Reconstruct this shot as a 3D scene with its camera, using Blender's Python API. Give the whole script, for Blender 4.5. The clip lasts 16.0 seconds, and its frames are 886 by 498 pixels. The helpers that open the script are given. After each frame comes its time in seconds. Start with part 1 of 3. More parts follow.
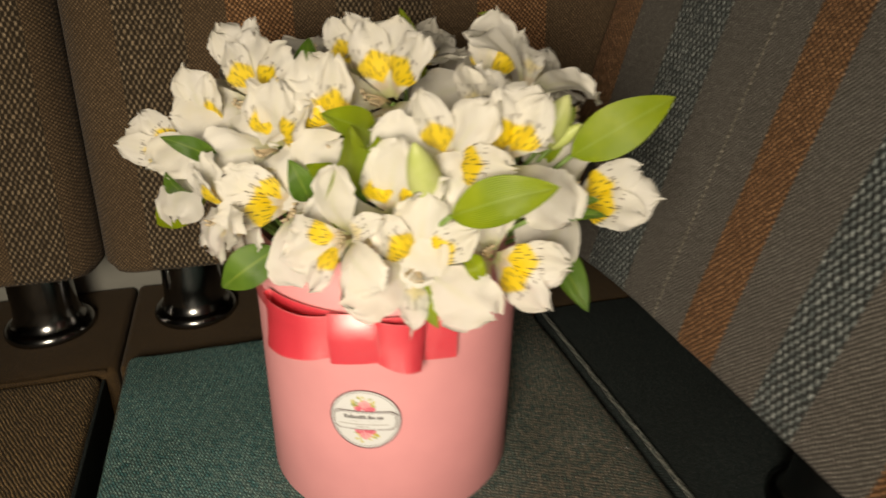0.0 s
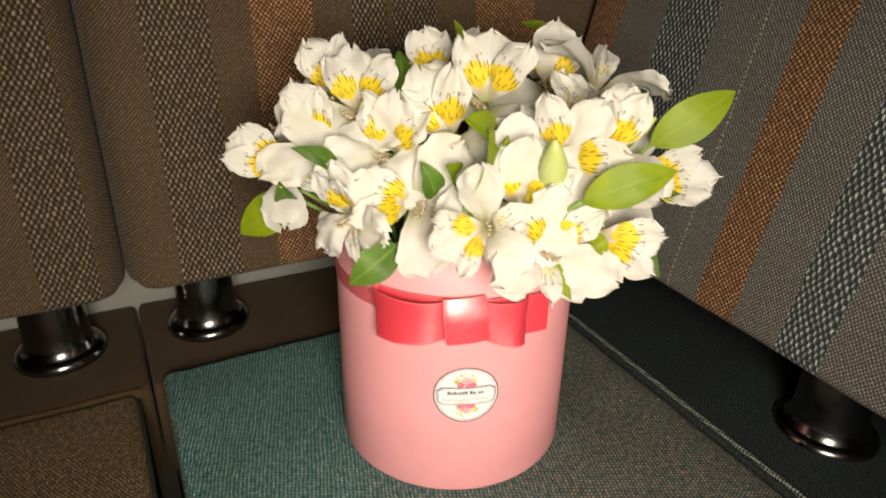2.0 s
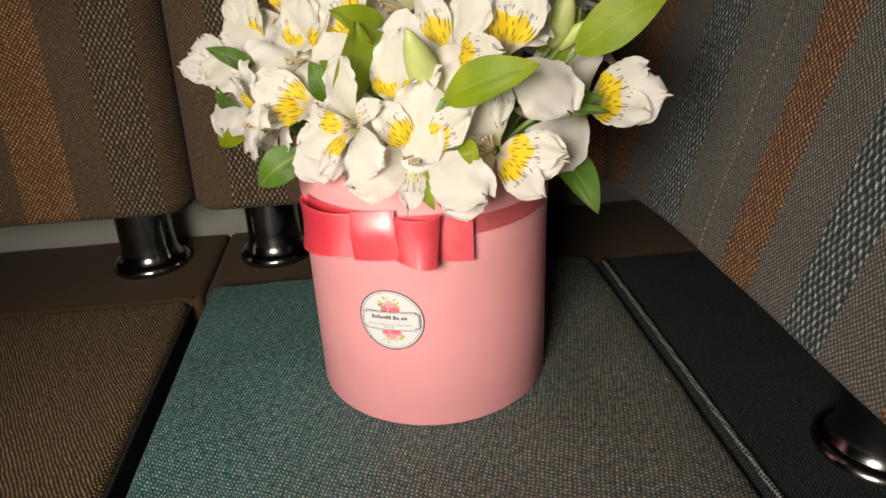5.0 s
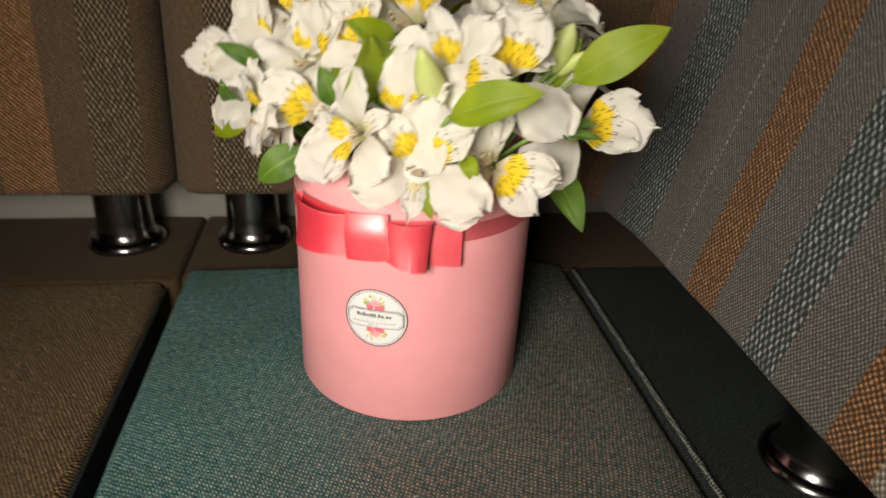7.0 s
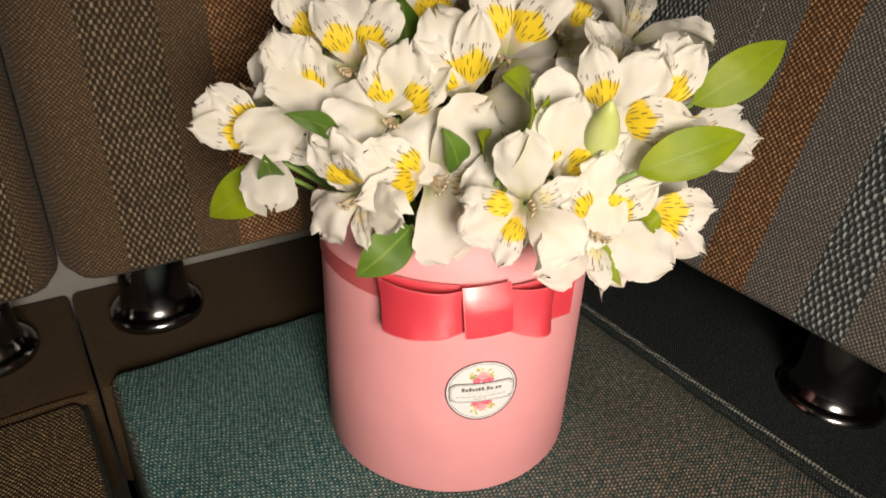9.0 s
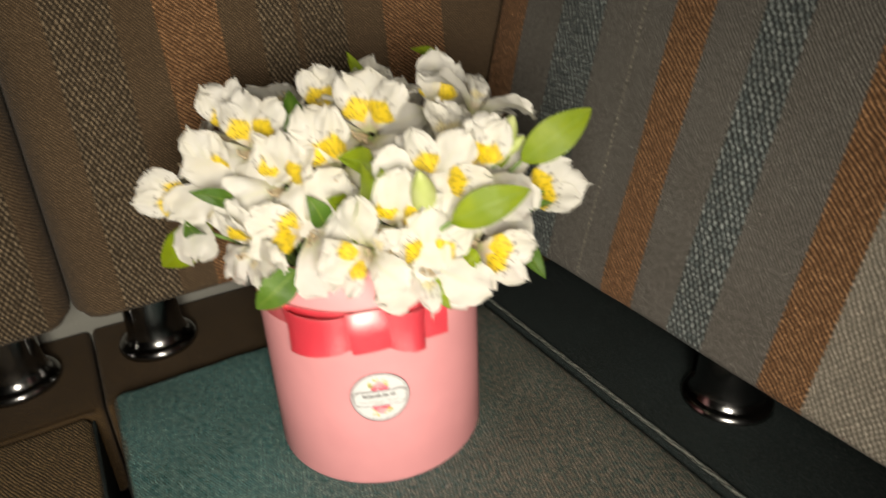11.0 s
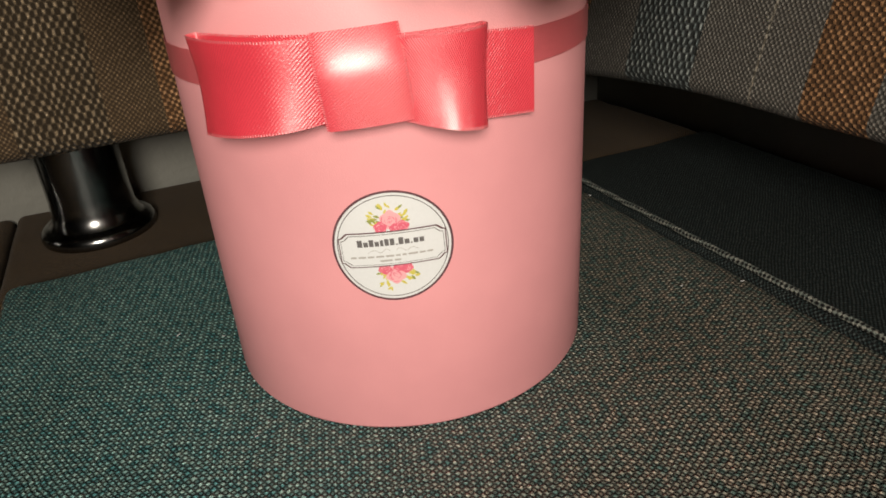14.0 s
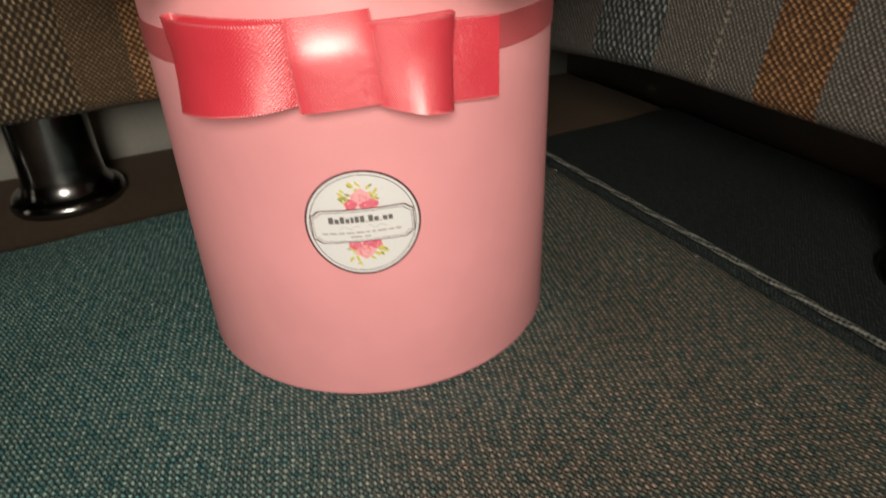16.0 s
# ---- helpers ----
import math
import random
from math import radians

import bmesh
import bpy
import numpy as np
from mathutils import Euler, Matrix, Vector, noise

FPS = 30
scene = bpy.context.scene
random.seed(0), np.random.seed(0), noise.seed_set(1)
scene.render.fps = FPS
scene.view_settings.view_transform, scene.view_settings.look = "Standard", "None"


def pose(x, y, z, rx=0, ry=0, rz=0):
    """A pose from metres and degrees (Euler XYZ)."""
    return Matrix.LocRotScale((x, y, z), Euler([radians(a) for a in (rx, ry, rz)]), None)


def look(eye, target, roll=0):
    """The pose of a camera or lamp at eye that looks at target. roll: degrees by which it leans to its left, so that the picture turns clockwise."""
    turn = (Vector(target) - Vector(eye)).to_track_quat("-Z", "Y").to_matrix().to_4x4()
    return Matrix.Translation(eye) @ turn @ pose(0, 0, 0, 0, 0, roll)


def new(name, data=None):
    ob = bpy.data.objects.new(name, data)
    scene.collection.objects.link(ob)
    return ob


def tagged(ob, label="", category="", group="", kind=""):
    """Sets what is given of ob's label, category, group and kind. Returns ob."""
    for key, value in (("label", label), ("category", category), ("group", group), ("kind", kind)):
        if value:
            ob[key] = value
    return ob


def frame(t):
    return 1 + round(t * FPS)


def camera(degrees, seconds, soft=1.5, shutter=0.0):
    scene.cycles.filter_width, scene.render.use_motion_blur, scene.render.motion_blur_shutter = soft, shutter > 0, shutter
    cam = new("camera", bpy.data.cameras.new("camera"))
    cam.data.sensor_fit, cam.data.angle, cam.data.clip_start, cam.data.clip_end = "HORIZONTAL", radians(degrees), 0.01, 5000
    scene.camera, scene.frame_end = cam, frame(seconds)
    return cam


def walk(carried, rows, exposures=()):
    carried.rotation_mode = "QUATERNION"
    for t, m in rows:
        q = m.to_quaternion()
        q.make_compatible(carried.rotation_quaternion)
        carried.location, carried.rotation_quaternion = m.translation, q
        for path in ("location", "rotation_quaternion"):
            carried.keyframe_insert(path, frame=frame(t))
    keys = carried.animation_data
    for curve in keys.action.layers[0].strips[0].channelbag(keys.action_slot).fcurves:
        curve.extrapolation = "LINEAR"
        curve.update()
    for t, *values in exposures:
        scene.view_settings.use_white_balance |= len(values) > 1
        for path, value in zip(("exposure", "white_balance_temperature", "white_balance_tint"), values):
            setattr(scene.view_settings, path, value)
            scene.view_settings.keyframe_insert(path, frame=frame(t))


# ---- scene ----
# A pink flower box of white alstroemeria on a corner bench. Metres; the foot of the box is the origin, the seat's top is z = 0.
cam = camera(66.2, 16.0, soft=1.7, shutter=0.6)
METRES, TILT, LEAN, TURN = 1.40, -25.7, -0.9, -16.0
START = (-0.0765, -0.3837, 0.3373)
ROWS = [
    (0.0, 0.0, 0.0, 0.0, 0.0, 0.0, -0.0),
    (0.5, 0.0341, -0.0254, 0.0047, 2.39, -1.91, -1.15),
    (1.0, 0.0353, -0.0438, -0.0014, 2.99, -1.42, -1.13),
    (1.5, -0.0362, -0.0351, -0.0091, -4.38, -2.23, 0.8),
    (2.0, -0.0887, -0.022, -0.0009, -9.83, -0.47, 4.58),
    (2.5, -0.1117, -0.0049, 0.0057, -14.85, -1.07, 3.97),
    (3.0, -0.1115, 0.0084, -0.0102, -13.82, -1.33, 5.5),
    (3.5, -0.0784, 0.0173, -0.0405, -7.28, 1.64, 4.73),
    (4.0, -0.033, 0.0024, -0.0598, -1.4, 1.6, 3.81),
    (4.5, 0.019, -0.0154, -0.0404, 7.06, 1.71, 0.29),
    (4.7, 0.0392, -0.0095, -0.0404, 9.56, 1.08, -0.81),
    (6.8, 0.0507, -0.0296, -0.0229, 11.31, -1.46, -1.76),
    (7.0, 0.0314, -0.0246, -0.0338, 6.7, -0.36, -5.12),
    (7.5, -0.0507, -0.0235, -0.0404, 0.07, 0.37, -3.9),
    (8.0, -0.0807, -0.0006, -0.0227, -5.55, -1.32, 3.13),
    (8.5, -0.0962, 0.0162, -0.0006, -14.92, -3.7, 6.63),
    (8.7, -0.1129, 0.0275, 0.0067, -16.45, -4.8, 6.02),
    (10.8, -0.0765, -0.0551, 0.0207, -10.42, -1.62, 8.65),
    (11.0, -0.0533, -0.0575, 0.0091, -11.17, -1.96, 8.97),
    (11.5, -0.0419, -0.057, -0.0163, -9.25, -1.77, 9.89),
    (12.0, -0.0437, -0.027, -0.0379, -7.15, 1.23, 6.65),
    (12.5, -0.0369, 0.038, -0.0583, -6.84, -0.85, 9.0),
    (13.0, -0.0447, 0.0959, -0.0666, -5.62, -2.68, 7.36),
    (13.5, -0.0376, 0.112, -0.0678, -7.27, -3.11, 7.79),
    (14.0, -0.0364, 0.1117, -0.0669, -5.97, -1.74, 8.16),
    (14.5, -0.036, 0.1127, -0.0678, -6.32, -1.54, 7.92),
    (15.0, -0.0349, 0.1142, -0.0671, -6.51, -1.67, 8.11),
    (15.5, -0.0359, 0.1127, -0.0672, -6.55, -1.18, 7.72),
    (16.0, -0.0359, 0.1033, -0.064, -8.36, -4.89, 7.45),
]
EXPOSURES = [(0.0, -0.22, 7200, 10), (0.5, -0.05, 6850, 10), (1.0, 0.0, 6350, 10), (1.5, 0.05, 6400, 9), (2.0, 0.12, 6700, 10), (2.5, 0.0, 6850, 14), (3.0, -0.05, 6950, 15),
             (3.5, -0.1, 6850, 14), (4.0, -0.15, 6700, 11), (4.5, -0.1, 6400, 13), (7.0, -0.1, 6450, 11), (7.5, 0.0, 6600, 11), (8.0, 0.0, 6900, 11), (8.7, -0.06, 6800, 15),
             (11.0, 0.1, 6500, 8), (11.5, 0.0, 6000, 8), (12.0, 0.0, 6250, 9), (12.5, -0.08, 6350, 11), (13.0, -0.15, 6250, 10), (14.0, -0.29, 6450, 11), (15.5, -0.29, 6450, 11), (16.0, -0.40, 6550, 12)]
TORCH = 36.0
walk(cam, [(t, pose(*START, TILT, LEAN, TURN) @ pose(METRES * x, METRES * y, METRES * z, 90 + pitch, roll, yaw)) for t, x, y, z, yaw, pitch, roll in ROWS],
     exposures=EXPOSURES)

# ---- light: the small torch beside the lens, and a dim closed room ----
world = bpy.data.worlds.new("room_dark")
scene.world = world
world.use_nodes = True
world.node_tree.nodes["Background"].inputs["Color"].default_value = (0.02, 0.018, 0.015, 1)
world.node_tree.nodes["Background"].inputs["Strength"].default_value = 0.05
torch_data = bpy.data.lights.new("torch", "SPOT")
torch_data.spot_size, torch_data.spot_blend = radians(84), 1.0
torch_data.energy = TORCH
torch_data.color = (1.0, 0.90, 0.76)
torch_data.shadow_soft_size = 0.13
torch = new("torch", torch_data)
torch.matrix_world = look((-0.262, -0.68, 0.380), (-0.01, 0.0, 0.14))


# ---- materials ----
class Graph:
    """A small writer of node materials."""

    def __init__(self, name, rough=0.6, metal=0.0, color=(0.5, 0.5, 0.5)):
        self.mat = bpy.data.materials.new(name)
        self.mat.use_nodes = True
        self.tree = self.mat.node_tree
        self.bsdf = self.tree.nodes["Principled BSDF"]
        self.put(self.bsdf, "Base Color", (*color, 1))
        self.put(self.bsdf, "Roughness", rough)
        self.put(self.bsdf, "Metallic", metal)

    def put(self, node, key, value):
        if isinstance(value, bpy.types.NodeSocket):
            self.tree.links.new(value, node.inputs[key])
        else:
            if isinstance(value, tuple) and len(value) == 3 and node.inputs[key].type == "RGBA":
                value = (*value, 1)
            node.inputs[key].default_value = value

    def node(self, kind, inputs=None, **props):
        n = self.tree.nodes.new(kind)
        if "operation" in props:
            n.operation = props["operation"]
        if "use_clamp" in props:
            n.use_clamp = props["use_clamp"]
        if "blend_type" in props:
            n.blend_type = props["blend_type"]
        if "interpolation_type" in props:
            n.interpolation_type = props["interpolation_type"]
        if "feature" in props:
            n.feature = props["feature"]
        if "bands_direction" in props:
            n.bands_direction = props["bands_direction"]
        if "direction_type" in props:
            n.direction_type = props["direction_type"]
        if "offset" in props:
            n.offset = props["offset"]
        for k, v in (inputs or {}).items():
            self.put(n, k, v)
        return n

    def coords(self, which="UV"):
        return self.node("ShaderNodeTexCoord").outputs[which]

    def noise(self, vec, scale, detail=3.0):
        return self.node("ShaderNodeTexNoise", {"Vector": vec, "Scale": scale, "Detail": detail}).outputs["Fac"]

    def math(self, op, a, b=0.0, clamp=False):
        return self.node("ShaderNodeMath", {0: a, 1: b}, operation=op, use_clamp=clamp).outputs[0]

    def mix(self, fac, a, b, blend="MIX"):
        return self.node("ShaderNodeMixRGB", {"Fac": fac, "Color1": a, "Color2": b}, blend_type=blend).outputs[0]

    def ramp(self, fac, lo, hi):
        return self.node("ShaderNodeMapRange", {"Value": fac, "From Min": lo, "From Max": hi}, interpolation_type="SMOOTHSTEP").outputs[0]

    def bump(self, height, distance, strength=1.0, normal=None):
        b = self.node("ShaderNodeBump", {"Height": height, "Distance": distance, "Strength": strength})
        if normal is not None:
            self.put(b, "Normal", normal)
        self.put(self.bsdf, "Normal", b.outputs[0])
        return b.outputs[0]

    def thin(self, share, tint):
        """Lets part of the light through a thin leaf or petal."""
        out = self.tree.nodes["Material Output"]
        glow = self.node("ShaderNodeBsdfTranslucent", {"Color": tint})
        both = self.node("ShaderNodeMixShader", {0: share, 1: self.bsdf.outputs[0], 2: glow.outputs[0]})
        self.tree.links.new(both.outputs[0], out.inputs["Surface"])

    def color(self, value):
        self.put(self.bsdf, "Base Color", value)


def weave(name, warp, weft, gap, pitch, height, turn=0.0, depth=0.0006, joint=0.44, tint=None, rough=0.85, spread=0.55, sheen=0.05, cross=0.0):
    """Woven cloth: rounded stitches in staggered rows, two thread colours shuffled among them, dark between them;
    cross shows how much of the sunken crossing threads can be seen."""
    g = Graph(name, rough)
    uv = g.coords()
    place = g.node("ShaderNodeMapping", {"Vector": uv, "Rotation": (0, 0, radians(turn))}).outputs[0]
    wobble = g.node("ShaderNodeTexNoise", {"Vector": uv, "Scale": 120.0, "Detail": 1.0}).outputs["Color"]
    drift = g.node("ShaderNodeTexNoise", {"Vector": uv, "Scale": 45.0, "Detail": 1.0}).outputs["Color"]
    for sway, far in ((wobble, 0.5), (drift, 0.9)):
        place = g.node("ShaderNodeVectorMath", {0: place, 1: g.node("ShaderNodeVectorMath", {0: sway, 1: (pitch * far, pitch * far, 0)}, operation="MULTIPLY").outputs[0]}, operation="ADD").outputs[0]
    axes = g.node("ShaderNodeSeparateXYZ", {"Vector": place})
    across = g.math("COSINE", g.math("MULTIPLY", axes.outputs[0], math.tau / pitch))
    along = g.math("COSINE", g.math("MULTIPLY", axes.outputs[1], math.pi / height))
    crest = g.math("ADD", 0.5, g.math("MULTIPLY", g.math("MULTIPLY", across, along), 0.5))
    up = g.ramp(crest, joint - 0.15, joint + 0.40)
    shuffle = g.ramp(g.noise(place, 0.9 / pitch, 1.0), 0.5 - spread * 0.22, 0.5 + spread * 0.22)
    cloth = g.mix(shuffle, warp, weft)
    if tint is not None:
        cloth = tint(g, uv, cloth)
    patch = g.ramp(g.noise(uv, 14.0), 0.3, 0.75)
    cloth = g.mix(g.math("MULTIPLY", patch, 0.35), cloth, g.mix(1.0, cloth, (0.55, 0.5, 0.45), "MULTIPLY"))
    fuzz_glint = g.noise(uv, 1300.0, 2.0)
    # Glints of shiny threads are painted in as brighter specks.
    cloth = g.mix(g.ramp(fuzz_glint, 0.54, 0.72), cloth, g.mix(1.0, cloth, (2.8, 2.8, 2.8), "MULTIPLY"))
    if cross:
        low = g.ramp(crest, 0.5 - (joint - 0.5) - 0.05, 0.5 - (joint - 0.5) - 0.42)
        up = g.math("ADD", up, g.math("MULTIPLY", low, cross), True)
    cloth = g.mix(up, gap, cloth)
    g.color(cloth)
    g.bump(g.math("ADD", up, g.math("MULTIPLY", fuzz_glint, 0.5)), depth)
    g.put(g.bsdf, "Specular IOR Level", 0.2)
    g.put(g.bsdf, "Sheen Weight", sheen)
    return g.mat


def teal_drift(g, uv, cloth):
    """The two-tone seat cloth runs from teal threads to brown ones across its width; the brown side is also darkened
    for torch fall-off.
    """
    split = g.node("ShaderNodeSeparateXYZ", {"Vector": uv})
    run = g.math("SUBTRACT", g.math("MULTIPLY", split.outputs[1], 0.55), split.outputs[0])
    run = g.math("ADD", run, g.math("MULTIPLY", g.noise(uv, 9.0), 0.22))
    return g.mix(g.ramp(run, -0.04, 0.22), g.mix(1.0, cloth, (0.76, 0.72, 0.64), "MULTIPLY"), g.mix(1.0, cloth, (0.60, 1.10, 1.14), "MULTIPLY"))


def pale_threads(g, uv, cloth):
    """A pale thread runs up the cloth every eight millimetres."""
    x = g.node("ShaderNodeSeparateXYZ", {"Vector": uv}).outputs[0]
    swing = g.math("SINE", g.math("MULTIPLY", x, 748.0))
    return g.mix(g.math("MULTIPLY", g.ramp(swing, 0.72, 0.95), 0.4), cloth, (0.30, 0.24, 0.165))


SEAT = weave("teal_brown_seat_weave", (0.15, 0.27, 0.275), (0.56, 0.505, 0.45), (0.010, 0.011, 0.011), 0.0036, 0.0021, turn=-24, tint=teal_drift, spread=0.9, depth=0.0014, joint=0.50, rough=0.5, sheen=0.0, cross=0.45)
SEAT_BROWN = weave("brown_seat_weave", (0.17, 0.115, 0.050), (0.50, 0.34, 0.155), (0.014, 0.009, 0.004), 0.0030, 0.0019, turn=8, joint=0.52, depth=0.0010, spread=0.9)
# Both ledge cloths hold shade and torch fall-off in their lowered colours.
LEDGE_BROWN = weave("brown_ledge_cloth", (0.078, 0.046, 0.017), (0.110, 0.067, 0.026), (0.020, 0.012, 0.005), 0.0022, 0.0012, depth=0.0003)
LEDGE_SHADED = weave("shaded_ledge_cloth", (0.020, 0.034, 0.035), (0.050, 0.064, 0.063), (0.005, 0.006, 0.006), 0.0022, 0.0013, turn=90, depth=0.0004, sheen=0.0)
PLAIN = weave("grey_taupe_ribbed_cloth", (0.129, 0.121, 0.107), (0.212, 0.201, 0.180), (0.047, 0.044, 0.039), 0.0030, 0.0017, depth=0.0005, spread=0.9, joint=0.46, sheen=0.05)
PLAIN_BROWN = weave("brown_ribbed_cloth", (0.096, 0.064, 0.034), (0.160, 0.109, 0.063), (0.042, 0.027, 0.015), 0.0030, 0.0016, depth=0.0005, spread=0.9, joint=0.46, sheen=0.05)
RUST = weave("rust_twill_cloth", (0.19, 0.096, 0.042), (0.40, 0.220, 0.108), (0.056, 0.028, 0.012), 0.0040, 0.0021, turn=-6, depth=0.0008, spread=0.9, joint=0.46, sheen=0.05)
COARSE = weave("coarse_open_weave_cloth", (0.115, 0.142, 0.144), (0.32, 0.36, 0.351), (0.026, 0.030, 0.030), 0.0048, 0.0040, depth=0.0014, joint=0.50, spread=0.9, sheen=0.05)
COARSE_BROWN = weave("coarse_brown_open_weave", (0.11, 0.080, 0.048), (0.29, 0.218, 0.138), (0.026, 0.018, 0.010), 0.0044, 0.0036, depth=0.0014, joint=0.50, spread=0.9, sheen=0.05, tint=pale_threads)
FINE = weave("pale_fine_rib_cloth", (0.24, 0.22, 0.185), (0.33, 0.30, 0.25), (0.10, 0.09, 0.07), 0.005, 0.0020, turn=90, depth=0.0005)
PIPING = weave("pale_piping_cord", (0.13, 0.155, 0.14), (0.24, 0.25, 0.22), (0.008, 0.008, 0.008), 0.0036, 0.0019, turn=40, depth=0.0008, joint=0.3)


def card_pink():
    g = Graph("matt_pink_card", 0.55)
    obj = g.coords("Object")
    a = g.ramp(g.noise(obj, 35.0), 0.3, 0.7)
    col = g.mix(a, (0.77, 0.335, 0.358), (0.73, 0.315, 0.338))
    grain = g.noise(obj, 1800.0, 2.0)
    col = g.mix(g.math("MULTIPLY", g.ramp(grain, 0.55, 0.8), 0.18), col, (0.84, 0.42, 0.42))
    g.color(col)
    g.bump(grain, 0.00012, 0.6)
    return g.mat


def satin(name, base, deep, edged):
    """Satin ribbon: u along it, v across its 3 cm; fine slanting threads, a looped pale edge."""
    g = Graph(name, 0.4)
    uv = g.coords()
    split = g.node("ShaderNodeSeparateXYZ", {"Vector": uv})
    lines = g.node("ShaderNodeTexWave", {"Vector": g.node("ShaderNodeMapping", {"Vector": uv, "Rotation": (0, 0, radians(35))}).outputs[0], "Scale": 400.0, "Distortion": 1.5}).outputs["Fac"]
    grain = g.noise(uv, 1500.0, 2.0)
    soft = g.noise(uv, 55.0, 2.0)
    col = g.mix(g.math("MULTIPLY", lines, 0.45), base, deep)
    height = g.math("ADD", g.math("ADD", g.math("MULTIPLY", lines, 0.30), g.math("MULTIPLY", grain, 0.65)), g.math("MULTIPLY", soft, 2.2))
    if edged:
        rim = g.ramp(g.math("ABSOLUTE", g.math("SUBTRACT", split.outputs[1], 0.015)), 0.0140, 0.0144)
        stitch = g.math("ADD", g.math("MULTIPLY", g.math("SINE", g.math("MULTIPLY", split.outputs[0], 8200.0)), 0.5), 0.5)
        rim = g.math("MULTIPLY", rim, stitch)
        col = g.mix(g.math("MULTIPLY", rim, 0.35), col, (0.85, 0.42, 0.44))
        height = g.math("ADD", height, g.math("MULTIPLY", rim, 0.5))
    g.color(col)
    g.bump(height, 0.0004, 0.7)
    g.put(g.bsdf, "Roughness", g.math("ADD", 0.34, g.math("MULTIPLY", lines, 0.12)))
    g.put(g.bsdf, "Specular IOR Level", 1.0)
    g.put(g.bsdf, "Coat Weight", 0.6)
    g.put(g.bsdf, "Coat Roughness", 0.34)
    g.put(g.bsdf, "Coat IOR", 1.9)
    g.put(g.bsdf, "Anisotropic", 0.6)
    g.put(g.bsdf, "Anisotropic Rotation", 0.25)
    g.put(g.bsdf, "Tangent", g.node("ShaderNodeTangent", direction_type="UV_MAP").outputs[0])
    return g.mat


def petal_cloth(name, spotted):
    """White petal; u runs from throat to tip, v across. Inner petals carry a yellow flame with dark streaks."""
    g = Graph(name, 0.5)
    uv = g.coords()
    split = g.node("ShaderNodeSeparateXYZ", {"Vector": uv})
    u, v = split.outputs[0], split.outputs[1]
    big = g.noise(g.coords("Object"), 55.0)
    col = g.mix(g.ramp(big, 0.35, 0.7), (0.82, 0.81, 0.775), (0.78, 0.76, 0.69))
    veins = g.node("ShaderNodeTexWave", {"Vector": g.node("ShaderNodeMapping", {"Vector": uv, "Scale": (0.6, 9.0, 1)}).outputs[0], "Scale": 1.0, "Distortion": 1.2, "Detail": 1.0}, bands_direction="Y").outputs["Fac"]
    col = g.mix(g.math("MULTIPLY", veins, 0.10), col, (0.70, 0.68, 0.52))
    col = g.mix(g.ramp(u, 0.42, 0.05), col, (0.62, 0.63, 0.33))
    rib = g.math("MULTIPLY", g.ramp(g.math("ABSOLUTE", g.math("SUBTRACT", v, 0.5)), 0.12, 0.0), g.ramp(u, 1.0, 0.4))
    col = g.mix(g.math("MULTIPLY", rib, 0.28), col, (0.66, 0.68, 0.40))
    if spotted:
        far = g.math("ABSOLUTE", g.math("SUBTRACT", u, 0.46))
        edge = g.math("ADD", g.math("ADD", far, g.math("MULTIPLY", g.math("ABSOLUTE", g.math("SUBTRACT", v, 0.5)), 0.30)), g.math("MULTIPLY", g.noise(uv, 9.0), 0.10))
        flame = g.ramp(edge, 0.30, 0.23) if spotted == 2 else g.math("MULTIPLY", g.ramp(edge, 0.24, 0.12), 0.35)
        col = g.mix(flame, col, (0.93, 0.69, 0.008))
        blush = g.ramp(g.math("ABSOLUTE", g.math("SUBTRACT", u, 0.22)), 0.10, 0.03)
        col = g.mix(g.math("MULTIPLY", blush, 0.4), col, (0.72, 0.50, 0.42))
        cell = g.node("ShaderNodeMapping", {"Vector": uv, "Scale": (6.2, 8.5, 1)}).outputs[0]
        dash = g.node("ShaderNodeTexVoronoi", {"Vector": cell, "Scale": 1.0, "Randomness": 0.85}, feature="F1")
        span = g.node("ShaderNodeVectorMath", {0: cell, 1: dash.outputs["Position"]}, operation="SUBTRACT").outputs[0]
        sp = g.node("ShaderNodeSeparateXYZ", {"Vector": span})
        du = g.math("MULTIPLY", sp.outputs[0], 0.36)
        dist = g.math("SQRT", g.math("ADD", g.math("MULTIPLY", du, du), g.math("MULTIPLY", sp.outputs[1], sp.outputs[1])))
        zone = g.ramp(g.math("ABSOLUTE", g.math("SUBTRACT", u, 0.53)), 0.20, 0.17)
        few = g.ramp(g.node("ShaderNodeSeparateColor", {"Color": dash.outputs["Color"]}).outputs[0], 0.30, 0.34)
        mark = g.math("MULTIPLY", g.math("MULTIPLY", g.ramp(dist, 0.165, 0.11), zone), few)
        col = g.mix(mark, col, (0.045, 0.02, 0.018))
    g.color(col)
    g.bump(g.math("ADD", g.math("MULTIPLY", veins, 0.12), g.noise(g.coords("Object"), 160.0)), 0.0007, 0.6)
    g.put(g.bsdf, "Specular IOR Level", 0.3)
    g.thin(0.45, g.mix(0.5, col, (0.94, 0.93, 0.86)))
    return g.mat


